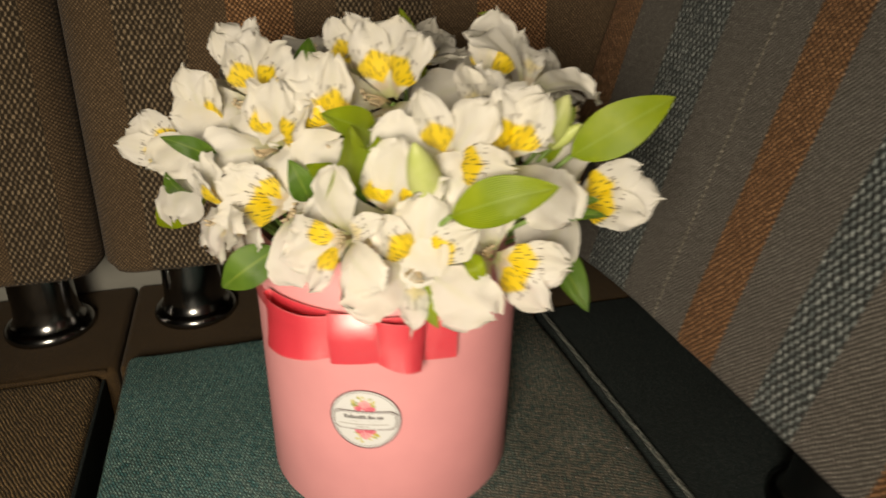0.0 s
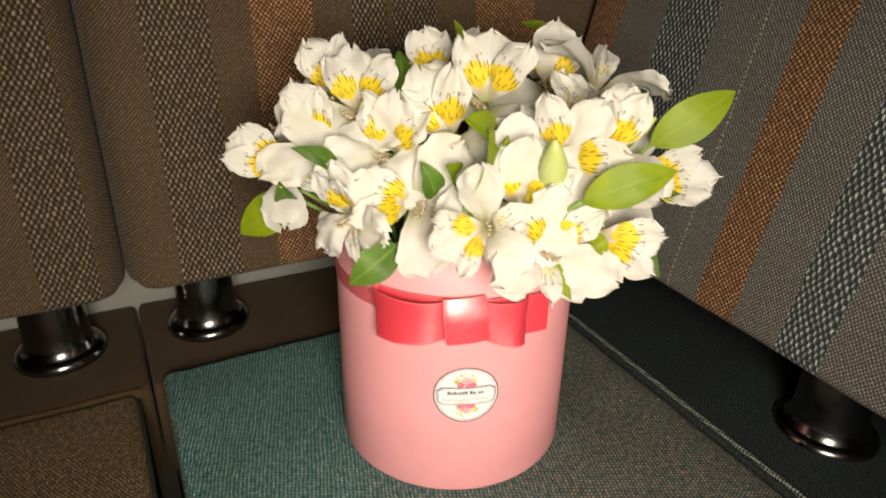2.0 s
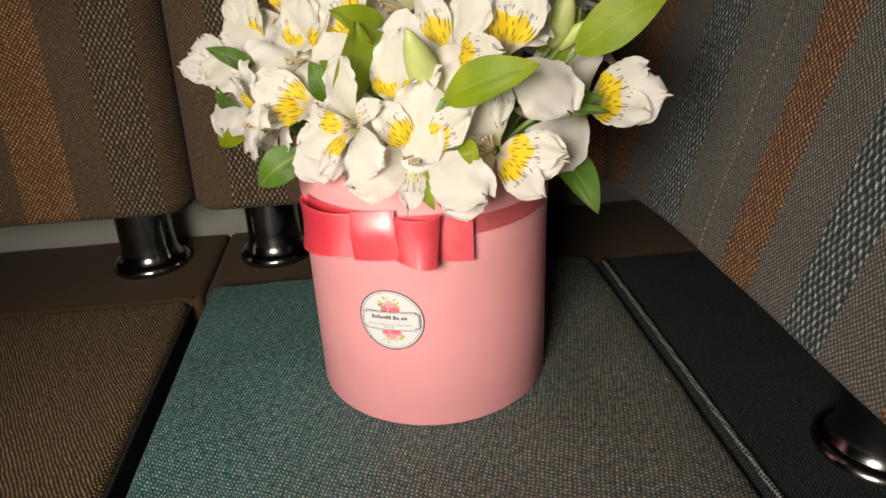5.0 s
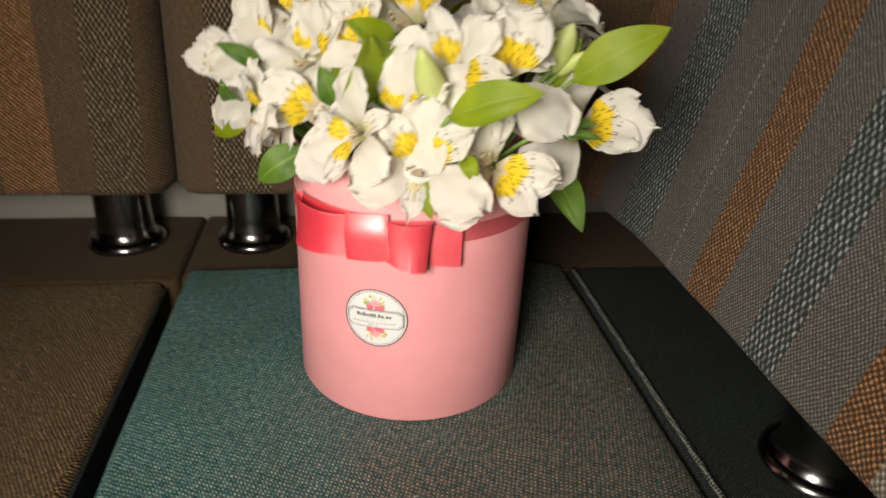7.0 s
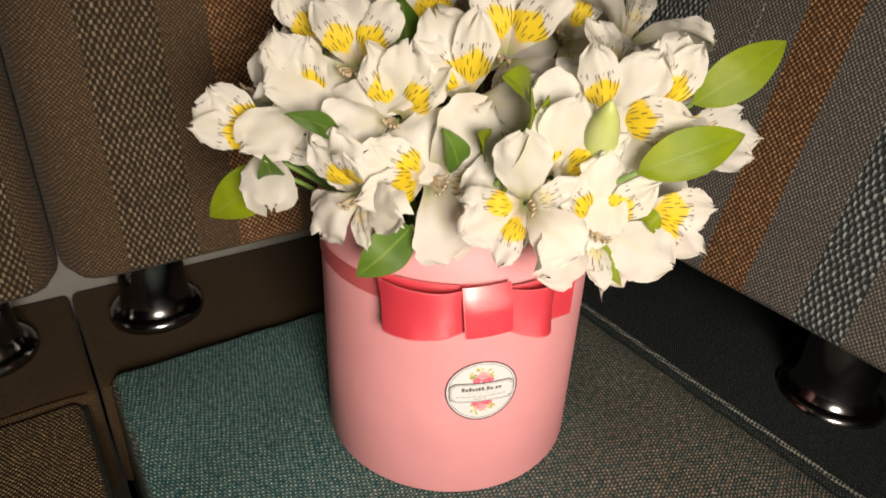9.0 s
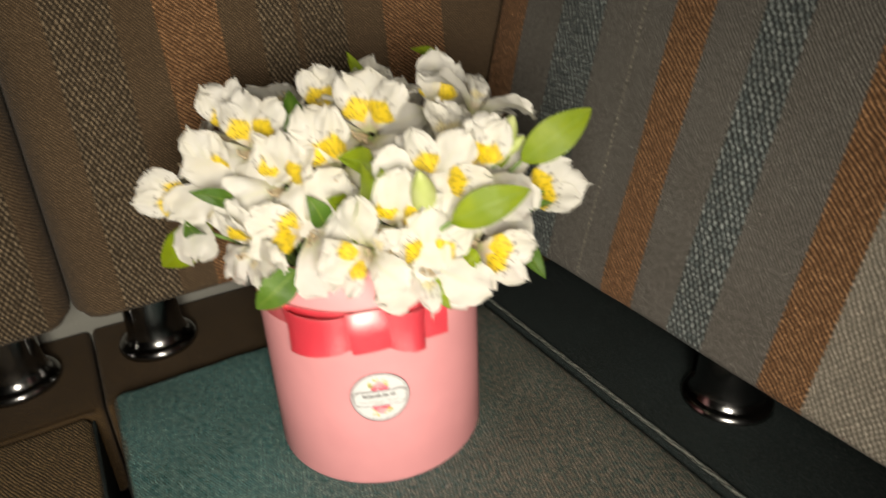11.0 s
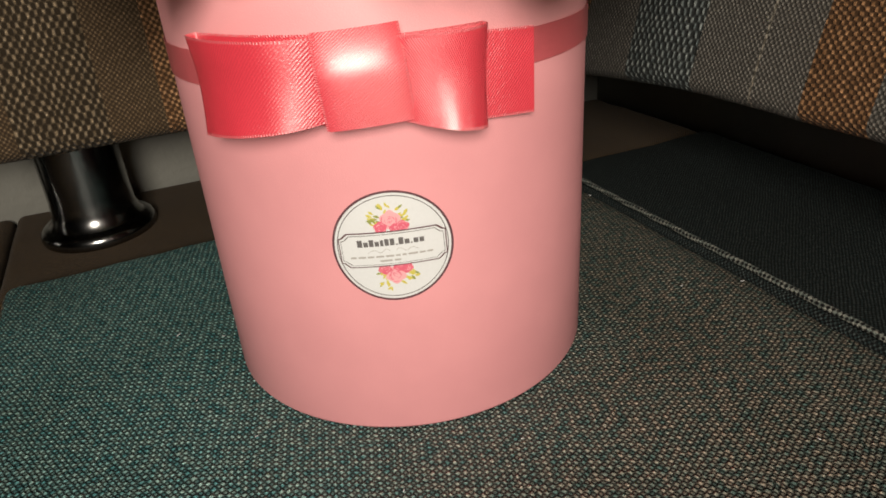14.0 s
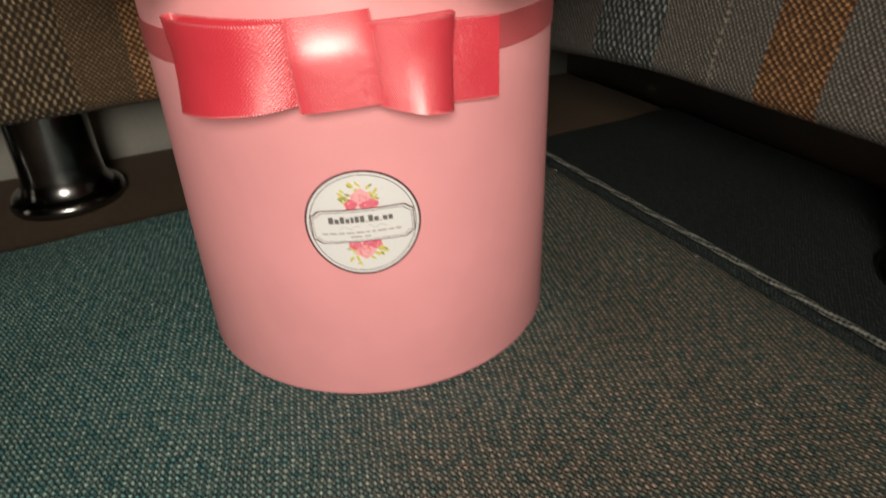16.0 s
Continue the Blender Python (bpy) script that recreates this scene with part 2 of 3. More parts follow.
def leaf_green(name, light, dark):
    g = Graph(name, 0.46)
    uv = g.coords()
    v = g.node("ShaderNodeSeparateXYZ", {"Vector": uv}).outputs[1]
    ribs = g.node("ShaderNodeTexWave", {"Vector": g.node("ShaderNodeMapping", {"Vector": uv, "Scale": (0.3, 7.0, 1)}).outputs[0], "Scale": 1.0, "Distortion": 0.5}, bands_direction="Y").outputs["Fac"]
    mid = g.ramp(g.math("ABSOLUTE", g.math("SUBTRACT", v, 0.5)), 0.05, 0.01)
    col = g.mix(g.ramp(g.noise(g.coords("Object"), 45.0), 0.3, 0.7), light, dark)
    col = g.mix(g.math("MULTIPLY", ribs, 0.05), col, dark)
    col = g.mix(g.math("MULTIPLY", mid, 0.45), col, (0.26, 0.36, 0.06))
    g.color(col)
    g.bump(g.math("ADD", g.math("MULTIPLY", ribs, 0.35), g.noise(g.coords("Object"), 90.0)), 0.0006, 0.6)
    g.thin(0.25, col)
    return g.mat


def plaster():
    g = Graph("white_wall_paint", 0.8)
    obj = g.coords("Object")
    g.color(g.mix(g.ramp(g.noise(obj, 3.0), 0.3, 0.7), (0.44, 0.44, 0.40), (0.39, 0.39, 0.35)))
    g.bump(g.noise(obj, 180.0), 0.0006, 0.5)
    return g.mat


def boards():
    g = Graph("brown_floor_laminate", 0.4)
    obj = g.coords("Object")
    long = g.node("ShaderNodeMapping", {"Vector": obj, "Scale": (1.5, 18.0, 1)}).outputs[0]
    g.color(g.mix(g.ramp(g.noise(long, 3.0), 0.3, 0.7), (0.26, 0.16, 0.09), (0.17, 0.10, 0.055)))
    g.bump(g.noise(long, 9.0), 0.0006, 0.4)
    return g.mat


def chrome():
    g = Graph("smoked_chrome", 0.10, 1.0, (0.21, 0.21, 0.21))
    smear = g.noise(g.coords("Object"), 60.0)
    g.put(g.bsdf, "Roughness", g.math("ADD", 0.12, g.math("MULTIPLY", smear, 0.14)))
    return g.mat


def moss():
    g = Graph("wet_green_foam", 0.9)
    obj = g.coords("Object")
    g.color(g.mix(g.ramp(g.noise(obj, 160.0), 0.3, 0.7), (0.012, 0.03, 0.012), (0.03, 0.06, 0.02)))
    g.bump(g.noise(obj, 500.0), 0.002)
    return g.mat


def ink(name, base, rough=0.55):
    g = Graph(name, rough)
    n = g.noise(g.coords("Object"), 900.0)
    g.color(g.mix(g.math("MULTIPLY", n, 0.35), base, tuple(c * 0.75 for c in base)))
    return g.mat


PINK, PLASTER, FLOOR, CHROME, MOSS = card_pink(), plaster(), boards(), chrome(), moss()
SATIN = satin("coral_red_satin", (0.74, 0.050, 0.078), (0.55, 0.027, 0.050), True)
BAND = satin("thin_rose_ribbon", (0.64, 0.12, 0.14), (0.52, 0.08, 0.10), False)
PETAL, PETAL_FLAME, PETAL_SPOT = petal_cloth("white_petal", 0), petal_cloth("yellow_flamed_petal", 2), petal_cloth("freckled_petal", 1)
LEAF, LEAF_DARK = leaf_green("fresh_green_leaf", (0.27, 0.345, 0.009), (0.18, 0.265, 0.007)), leaf_green("deep_green_leaf", (0.11, 0.21, 0.022), (0.065, 0.145, 0.014))
STEM, BUD = ink("green_stem", (0.16, 0.26, 0.06)), leaf_green("lime_bud", (0.68, 0.72, 0.36), (0.50, 0.58, 0.18))
ANTHER = ink("pale_anther", (0.50, 0.40, 0.26))
PAPER, PLUM, GREY_INK = ink("sticker_paper", (0.72, 0.735, 0.745), 0.45), ink("plum_ink", (0.11, 0.045, 0.055)), ink("grey_ink", (0.13, 0.12, 0.12))
LEAF_INK = ink("olive_ink", (0.30, 0.33, 0.08))
PALE_INK, ROSE, ROSE_PALE, SPRIG = ink("pale_grey_ink", (0.42, 0.40, 0.38)), ink("rose_ink", (0.72, 0.13, 0.20)), ink("pale_rose_ink", (0.82, 0.42, 0.45)), ink("yellow_green_ink", (0.62, 0.55, 0.10))


# ---- mesh helpers ----
def part(name, bm, material, parent, label=""):
    """Links a bmesh as one mesh object under a thing or a part."""
    me = bpy.data.meshes.new(name)
    bm.normal_update()
    bm.to_mesh(me)
    bm.free()
    for m in (material if isinstance(material, (list, tuple)) else [material]):
        me.materials.append(m)
    for poly in me.polygons:
        poly.use_smooth = True
    ob = new(name, me)
    ob.parent = parent
    return tagged(ob, label)


def thing(name, at, label, category, group="", kind=""):
    ob = new(name)
    ob.location = at
    ob.empty_display_size = 0.02
    return tagged(ob, label, category, group, kind)


def flat_uv(bm):
    """Cloth coordinates in metres, laid on from the side that each face looks to."""
    layer = bm.loops.layers.uv.verify()
    bm.normal_update()
    for f in bm.faces:
        n = [abs(c) for c in f.normal]
        for loop in f.loops:
            x, y, z = loop.vert.co
            loop[layer].uv = (x, y) if n[2] >= max(n[0], n[1]) else ((x, z) if n[1] >= n[0] else (y, z))


def soft_box(x0, x1, y0, y1, z0, z1, r, steps=5, crown=0.0, cuts=0):
    """A box with rounded edges; crown swells the top a little."""
    bm = bmesh.new()
    bmesh.ops.create_cube(bm, size=1.0, matrix=Matrix.LocRotScale(((x0 + x1) / 2, (y0 + y1) / 2, (z0 + z1) / 2), None, (x1 - x0, y1 - y0, z1 - z0)))
    if r > 0:
        bmesh.ops.bevel(bm, geom=bm.edges[:] + bm.verts[:], offset=r, segments=steps, profile=0.5, affect="EDGES")
    if cuts:
        for axis, lo, hi in ((Vector((1, 0, 0)), x0 + r, x1 - r), (Vector((0, 1, 0)), y0 + r, y1 - r)):
            for i in range(1, cuts):
                d = lo + (hi - lo) * i / cuts
                bmesh.ops.bisect_plane(bm, geom=bm.verts[:] + bm.edges[:] + bm.faces[:], plane_co=axis * d, plane_no=axis)
        for v in bm.verts:
            if v.co.z > z1 - r:
                v.co.z += 0.0016 * noise.noise(v.co * 14.0) + 0.0010 * noise.noise(v.co * 40.0)
    flat_uv(bm)
    return bm


def lathe(profile, steps=48, closed_top=False):
    bm = bmesh.new()
    layer = bm.loops.layers.uv.verify()
    rings = [[bm.verts.new((r * math.cos(2 * math.pi * i / steps), r * math.sin(2 * math.pi * i / steps), z)) for i in range(steps)] for r, z in profile]
    for a, b in zip(rings, rings[1:]):
        for i in range(steps):
            j = (i + 1) % steps
            f = bm.faces.new((a[i], a[j], b[j], b[i]))
            for loop in f.loops:
                k = i if loop.vert in (a[i], b[i]) else i + 1
                loop[layer].uv = (k / steps * 2 * math.pi * profile[0][0], loop.vert.co.z)
    if closed_top:
        bm.faces.new(rings[-1])
    return bm


def sheet(points, uvs=None, closed=False):
    """A sheet through a grid of points, row by row."""
    bm = bmesh.new()
    layer = bm.loops.layers.uv.verify()
    grid = [[bm.verts.new(p) for p in row] for row in points]
    coord = {}
    for i, row in enumerate(grid):
        for j, v in enumerate(row):
            coord[v] = uvs[i][j] if uvs else (i / (len(grid) - 1), j / (len(row) - 1))
    for i in range(len(grid) - 1):
        for j in range(len(grid[0]) - 1):
            f = bm.faces.new((grid[i][j], grid[i][j + 1], grid[i + 1][j + 1], grid[i + 1][j]))
            for loop in f.loops:
                loop[layer].uv = coord[loop.vert]
    return bm


def tube(points, radius, sides=8):
    """A round rod along a line of points; radius may be one number or one for each point."""
    pts = [Vector(p) for p in points]
    radii = radius if isinstance(radius, (list, tuple)) else [radius] * len(pts)
    bm = bmesh.new()
    layer = bm.loops.layers.uv.verify()
    rings, run = [], 0.0
    for i, p in enumerate(pts):
        way = (pts[min(i + 1, len(pts) - 1)] - pts[max(i - 1, 0)]).normalized()
        side = way.cross(Vector((0.13, 0.27, 0.95))).normalized()
        up = side.cross(way)
        run += (p - pts[i - 1]).length if i else 0
        rings.append(([bm.verts.new(p + radii[i] * (math.cos(a) * side + math.sin(a) * up)) for a in [2 * math.pi * k / sides for k in range(sides)]], run))
    for (a, ra), (b, rb) in zip(rings, rings[1:]):
        for k in range(sides):
            j = (k + 1) % sides
            f = bm.faces.new((a[k], a[j], b[j], b[k]))
            for loop, uv in zip(f.loops, ((ra, k), (ra, k + 1), (rb, k + 1), (rb, k))):
                loop[layer].uv = (uv[0], uv[1] * 2 * math.pi * radii[0] / sides)
    bm.faces.new(rings[0][0][::-1])
    bm.faces.new(rings[-1][0])
    return bm


# ---- the room ----
def slab(name, x0, x1, y0, y1, z0, z1, material, label, category):
    return tagged(part(name, soft_box(x0, x1, y0, y1, z0, z1, 0), material, None), label, category, kind="structure")


FLOOR_Z, CEIL_Z = -0.43, 2.07
slab("floor", -3.2, 0.66, -3.2, 0.66, FLOOR_Z - 0.1, FLOOR_Z, FLOOR, "brown wooden floor under the corner bench", "floor")
slab("ceiling", -3.2, 0.66, -3.2, 0.66, CEIL_Z, CEIL_Z + 0.1, PLASTER, "plain white painted ceiling of the room", "ceiling")
slab("wall_north", -3.2, 0.66, 0.306, 0.66, FLOOR_Z, CEIL_Z, PLASTER, "white painted wall behind the brown backrests", "wall")
slab("wall_east", 0.338, 0.66, -3.2, 0.306, FLOOR_Z, CEIL_Z, PLASTER, "white painted wall behind the striped backrest", "wall")
slab("wall_south", -3.2, 0.66, -3.34, -3.2, FLOOR_Z, CEIL_Z, PLASTER, "plain white painted wall across the room", "wall")
slab("wall_west", -3.34, -3.2, -3.2, 0.66, FLOOR_Z, CEIL_Z, PLASTER, "plain white painted wall of the dark room", "wall")

# ---- the corner bench ----
SEAT_FRONT, LEDGE_Z = -0.62, -0.010
corner = thing("corner_sofa_seat", (0, 0, FLOOR_Z), "corner sofa seat in teal and brown woven cloth", "sofa")
UP = Matrix.Translation((0, 0, -FLOOR_Z))


def lifted(bm):
    bm.transform(UP)
    return bm


bm = soft_box(-0.1990, 0.1740, SEAT_FRONT, 0.1550, -0.11, 0.0, 0.010, cuts=26)
for v in bm.verts:
    if v.co.z > -0.06 and v.co.x > 0.144:
        v.co.z -= 0.006 * ((v.co.x - 0.144) / 0.03) ** 2
part("seat_cushion", lifted(bm), SEAT, corner, "teal and brown woven seat cushion")
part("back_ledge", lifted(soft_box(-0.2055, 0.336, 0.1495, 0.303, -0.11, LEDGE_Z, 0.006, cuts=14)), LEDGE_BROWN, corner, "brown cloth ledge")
part("side_ledge", lifted(soft_box(0.1750, 0.336, SEAT_FRONT, 0.1485, -0.11, LEDGE_Z + 0.004, 0.005, cuts=14)), LEDGE_SHADED, corner, "dark cloth ledge with torch fall-off in its colour")
cord = [(0.1785 + 0.0003 * math.sin(i * 1.7), SEAT_FRONT + 0.02 + i * (0.1485 - SEAT_FRONT - 0.03) / 90, -0.0030) for i in range(91)]
part("piping", lifted(tube(cord, 0.0018, 8)), PIPING, corner, "pale stitched piping cord")
cord = [(-0.20 + i * 0.385 / 60, 0.149, LEDGE_Z + 0.0005 + 0.0004 * math.sin(i)) for i in range(61)]
part("seam", lifted(tube(cord, 0.0014, 6)), LEDGE_BROWN, corner)
part("plinth", lifted(soft_box(-0.2, 0.33, SEAT_FRONT + 0.03, 0.295, FLOOR_Z, -0.11, 0.004)), LEDGE_SHADED, corner)

side = thing("sofa_seat", (-0.55, 0, FLOOR_Z), "brown woven sofa seat beside the corner seat", "sofa")
UP = Matrix.Translation((0.55, 0, -FLOOR_Z))
part("seat_cushion", lifted(soft_box(-0.95, -0.2190, SEAT_FRONT, 0.1485, -0.11, -0.010, 0.008, cuts=26)), SEAT_BROWN, side, "brown woven seat cushion")
part("back_ledge", lifted(soft_box(-0.95, -0.2075, 0.1495, 0.303, -0.11, LEDGE_Z, 0.006, cuts=14)), LEDGE_BROWN, side, "brown cloth ledge")
# Added dark sheet: stands in for the shade between the two seats.
part("gap_shade_panel", lifted(soft_box(-0.2195, -0.2165, SEAT_FRONT + 0.004, 0.1475, -0.11, -0.017, 0.001)), LEDGE_SHADED, side, "dark panel for the shade in the seat gap")
cord = [(-0.94 + i * 0.725 / 60, 0.149, LEDGE_Z + 0.0005 + 0.0004 * math.sin(i)) for i in range(61)]
part("seam", lifted(tube(cord, 0.0014, 6)), LEDGE_BROWN, side)
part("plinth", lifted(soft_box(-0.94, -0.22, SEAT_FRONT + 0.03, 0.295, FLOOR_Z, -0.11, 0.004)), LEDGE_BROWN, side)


# ---- the backrests on their chrome posts ----
def pillow(width, height, depth, stripes, corner_r=0.015, edge=0.013, side=0.013):
    """A padded slab, x across, z up, front towards -y; stripes: (start, kind) along x from the slab's start."""
    kinds = ["plain", "rust", "coarse", "fine"]
    marks = sorted({0.0, width, *(s for s, _ in stripes if 0 < s < width)})
    fine = [edge * k for k in (0.02, 0.08, 0.2, 0.4, 0.7, 1.0)]
    soft = [side * k for k in (0.02, 0.06, 0.14, 0.26, 0.42, 0.62, 0.82, 1.0)]
    xs = sorted({round(x, 5) for x in (*marks, *soft, *(width - f for f in soft), *(width * i / 40 for i in range(41)))})
    zs = sorted({round(z, 5) for z in (0.0, height, *fine, *(height - f for f in fine), *(height * i / 24 for i in range(25)))})

    def swell(x, z):
        out = 1.0
        for d, e in ((x, side), (width - x, side), (z, edge), (height - z, edge)):
            if d < e:
                out *= math.sqrt(max(0.0, 1 - (1 - d / e) ** 2))
        return out

    def rounded(x, z):
        cx, cz = min(max(x, corner_r), width - corner_r), min(max(z, corner_r), height - corner_r)
        dx, dz = x - cx, z - cz
        if dx and dz:
            k = max(abs(dx), abs(dz)) / math.hypot(dx, dz)
            return cx + dx * k, cz + dz * k
        return x, z

    bm = bmesh.new()
    layer = bm.loops.layers.uv.verify()
    sides = []
    for face in (-1, 1):
        rows = []
        for z in zs:
            row = []
            for x in xs:
                px, pz = rounded(x, z)
                lump = 0.002 * noise.noise((px * 9, pz * 9, 3.0 + face)) + 0.0008 * noise.noise((px * 40, pz * 25, 7.0))
                row.append((bm.verts.new((px, face * (depth / 2 * swell(x, z) + lump * swell(x, z)), pz)), x, z))
            rows.append(row)
        sides.append(rows)
        for i in range(len(zs) - 1):
            for j in range(len(xs) - 1):
                q = [rows[i][j], rows[i][j + 1], rows[i + 1][j + 1], rows[i + 1][j]]
                if face > 0:
                    q.reverse()
                f = bm.faces.new([c[0] for c in q])
                mid = (xs[j] + xs[j + 1]) / 2
                f.material_index = kinds.index([k for s, k in stripes if s <= mid][-1])
                for loop, c in zip(f.loops, q):
                    loop[layer].uv = (c[1], c[2])
    bmesh.ops.remove_doubles(bm, verts=bm.verts[:], dist=0.0002)
    return bm


POST = [(0.0375, 0.0), (0.0385, 0.003), (0.0375, 0.007), (0.0345, 0.0095), (0.0315, 0.0105), (0.0295, 0.013), (0.0275, 0.019), (0.0268, 0.03), (0.0265, 0.125)]
COLLAR, TUBE = POST[:5], POST[4:]


def backrest(at, turn, lean, width, height, depth, stripes, posts, label, sag=0.0, side=0.030, cloths=(PLAIN_BROWN, RUST, COARSE_BROWN, FINE)):
    """at: the lower front corner on the slab's left as one faces it; turn about z; posts: places in the world."""
    ob = thing("backrest", (at[0], at[1], LEDGE_Z), label, "backrest", "striped backrests")
    bm = pillow(width, height, depth, stripes, side=side)
    for v in bm.verts:
        if sag and v.co.x < 0.17:
            v.co.z -= sag * (1 - v.co.x / 0.17) ** 1.5 * max(0.0, 1 - v.co.z / 0.2)
    for v in bm.verts:
        v.co.y += v.co.z * math.tan(radians(lean))
    bm.transform(pose(0, 0, at[2] - LEDGE_Z, 0, 0, turn) @ pose(0, depth / 2, 0))
    part("cushion", bm, cloths, ob, "taupe cushion with rust and grey woven stripes")
    for x, y in posts:
        bm = lathe(TUBE)
        bm.transform(Matrix.Translation((x - at[0], y - at[1], 0)))
        p = part("support_post", bm, CHROME, ob, "smoked chrome post")
        bm = lathe(COLLAR)
        bm.transform(Matrix.Translation((x - at[0], y - at[1], 0)))
        part("collar", bm, CHROME, p)
    return ob


BACK_Y, BACK_Z = 0.168, 0.060
backrest((-0.62, BACK_Y, BACK_Z), 0, 7, 0.411, 0.36, 0.085,
         [(0, "plain"), (0.05, "coarse"), (0.12, "plain"), (0.27, "rust"), (0.316, "plain"), (0.35, "coarse"), (0.392, "plain")],
         [(-0.274, 0.236)], "taupe striped backrest cushion on a chrome post")
backrest((-0.2085, BACK_Y, BACK_Z), 0, 7, 0.520, 0.36, 0.085,
         [(0, "plain"), (0.042, "coarse"), (0.092, "plain"), (0.124, "rust"), (0.175, "plain"), (0.209, "coarse"), (0.240, "plain"), (0.246, "coarse"),
          (0.289, "plain"), (0.329, "rust"), (0.393, "plain")],
         [(-0.145, 0.236)], "brown striped backrest cushion beside the corner")
RIGHT_END = 0.185
backrest((0.189, RIGHT_END, 0.070), -90, 14, 0.78, 0.345, 0.062,
         [(0, "rust"), (0.052, "plain"), (0.104, "coarse"), (0.160, "plain"), (0.203, "fine"), (0.2044, "plain"), (0.234, "rust"), (0.269, "plain"),
          (0.309, "coarse"), (0.343, "plain"), (0.391, "rust"), (0.424, "fine"), (0.48, "plain"), (0.54, "coarse"), (0.60, "plain"), (0.66, "rust"), (0.72, "plain")],
         [(0.262, -0.138)], "long striped backrest cushion along the side ledge", sag=0.014, side=0.013, cloths=(PLAIN, RUST, COARSE, FINE))

# ---- the flower box ----
R, TOP = 0.0824, 0.1795
box = thing("flower_box", (0, 0, 0), "round pink cardboard flower box with a coral satin bow", "flower box")
part("wall", lathe([(R - 0.003, 0.001), (R - 0.0006, 0.0), (R, 0.0012), (R, 0.06), (R, 0.12), (R, TOP - 0.0008), (R - 0.0006, TOP), (R - 0.0022, TOP), (R - 0.0028, TOP - 0.001), (R - 0.003, 0.002)], 128), PINK, box, "matt pink card wall")
part("bottom", lathe([(R - 0.003, 0.002), (0.001, 0.0022), (0.0005, 0.0022)], 64), PINK, box)
part("foam", lathe([(R - 0.0034, 0.003), (R - 0.0034, 0.148), (R - 0.012, 0.154), (0.03, 0.158), (0.0005, 0.158)], 48), MOSS, box, "dark green wet foam")


def on_box(u_deg, z, lift):
    a = radians(u_deg)
    return ((R + lift) * math.cos(a), (R + lift) * math.sin(a), z)


def wrap(a0, a1, z0, z1, lift, n=24, tilt=0.0, rows=6, sag=None):
    """A strip laid round the box from angle a0 to a1."""
    pts, uvs = [], []
    for i in range(n + 1):
        k = i / n
        a = a0 + (a1 - a0) * k
        h = lift(k) if callable(lift) else lift
        pts.append([on_box(a, z0 + (z1 - z0) * j / rows + tilt * (k - 0.5), h + (sag(k, j / rows) if sag else 0)) for j in range(rows + 1)])
        uvs.append([(radians(a) * R, 0.03 * j / rows) for j in range(rows + 1)])
    return sheet(pts, uvs)


part("ribbon_band", wrap(-105, 255, 0.1345, 0.1460, 0.0006, 128, rows=2), BAND, box, "thin rose ribbon round the box")


def loop_strip(a_in, a_out, z0, z1, puff, near, crest, lean, name):
    """A bow loop: out along the box, folded round and back over itself."""
    n = 56
    pts, uvs = [], []
    for i in range(n + 1):
        k = i / n
        back = k <= 0.5
        q = 2 * k if back else 2 - 2 * k
        q = math.sin(q * math.pi / 2) if q > 0 else 0.0
        a = a_in + (a_out - a_in) * q
        bulge = math.sin(q / crest * math.pi / 2) if q < crest else 1 - 0.62 * ((q - crest) / (1 - crest)) ** 2
        close = math.sqrt(max(0.0, 1 - ((q - 0.97) / 0.03) ** 2)) if q > 0.97 else 1.0
        h = near + 0.0006 if back else near + 0.0006 + (0.0012 + puff * bulge) * close
        mid = (z0 + z1) / 2
        row = []
        for j in range(13):
            w = j / 12 * 2 - 1
            flare = 0.0 if back else 0.0038 * (max(0.0, 0.3 - w) / 1.3) ** 1.5 * close * min(1.0, 1.6 * q)
            drop = 0.0022 * (1 - 1.9 * q) * max(0.0, -w)
            row.append(on_box(a + lean * w * q, mid + w * (z1 - z0) / 2 * (0.95 + 0.05 * q) + drop, h + flare))
        pts.append(row)
        uvs.append([(k * 0.12, 0.03 * j / 12) for j in range(13)])
    return part(name, sheet(pts, uvs), SATIN, box, "coral satin bow loop")


loop_strip(-118.0, -150.0, 0.1246, 0.1526, 0.0090, 0.0024, 0.42, -1.7, "bow_loop")
loop_strip(-108.0, -89.6, 0.1232, 0.1514, 0.0068, 0.0036, 0.66, 1.0, "bow_loop")
part("bow_tail", wrap(-113, -150.5, 0.1245, 0.1505, lambda k: 0.0014 + 0.0006 * k, 18, tilt=0.002), SATIN, box, "coral satin ribbon layer")
part("bow_tail", wrap(-99, -76.6, 0.1210, 0.1485, lambda k: 0.002 + 0.0035 * k * k, 18, tilt=-0.0015), SATIN, box, "coral satin ribbon layer")
knot = []
for i in range(17):
    a = -121.5 + 16.5 * i / 16
    e = abs(i / 8 - 1)
    row = []
    for j in range(13):
        w = j / 12 * 2 - 1
        lift = 0.0112 - 0.0046 * (max(0.0, w - 0.05) / 0.95) ** 1.6 - 0.0006 * e ** 6 - 0.0016 * (i / 8 - 1)
        row.append(on_box(a - 0.8 * w, 0.1399 + 0.0139 * w + 0.0006 * (i / 8 - 1), lift))
    knot.append(row)
part("bow_knot", sheet(knot, [[(j * 0.0026, 0.03 * i / 16) for j in range(13)] for i in range(17)]), SATIN, box, "coral satin bow knot")

# ---- the round sticker ----
ST_A, ST_Z, ST_R = -111.7, 0.0803, 0.0208


def on_sticker(u, v, lift):
    return Vector(on_box(ST_A + math.degrees(u / R), ST_Z + v, lift))


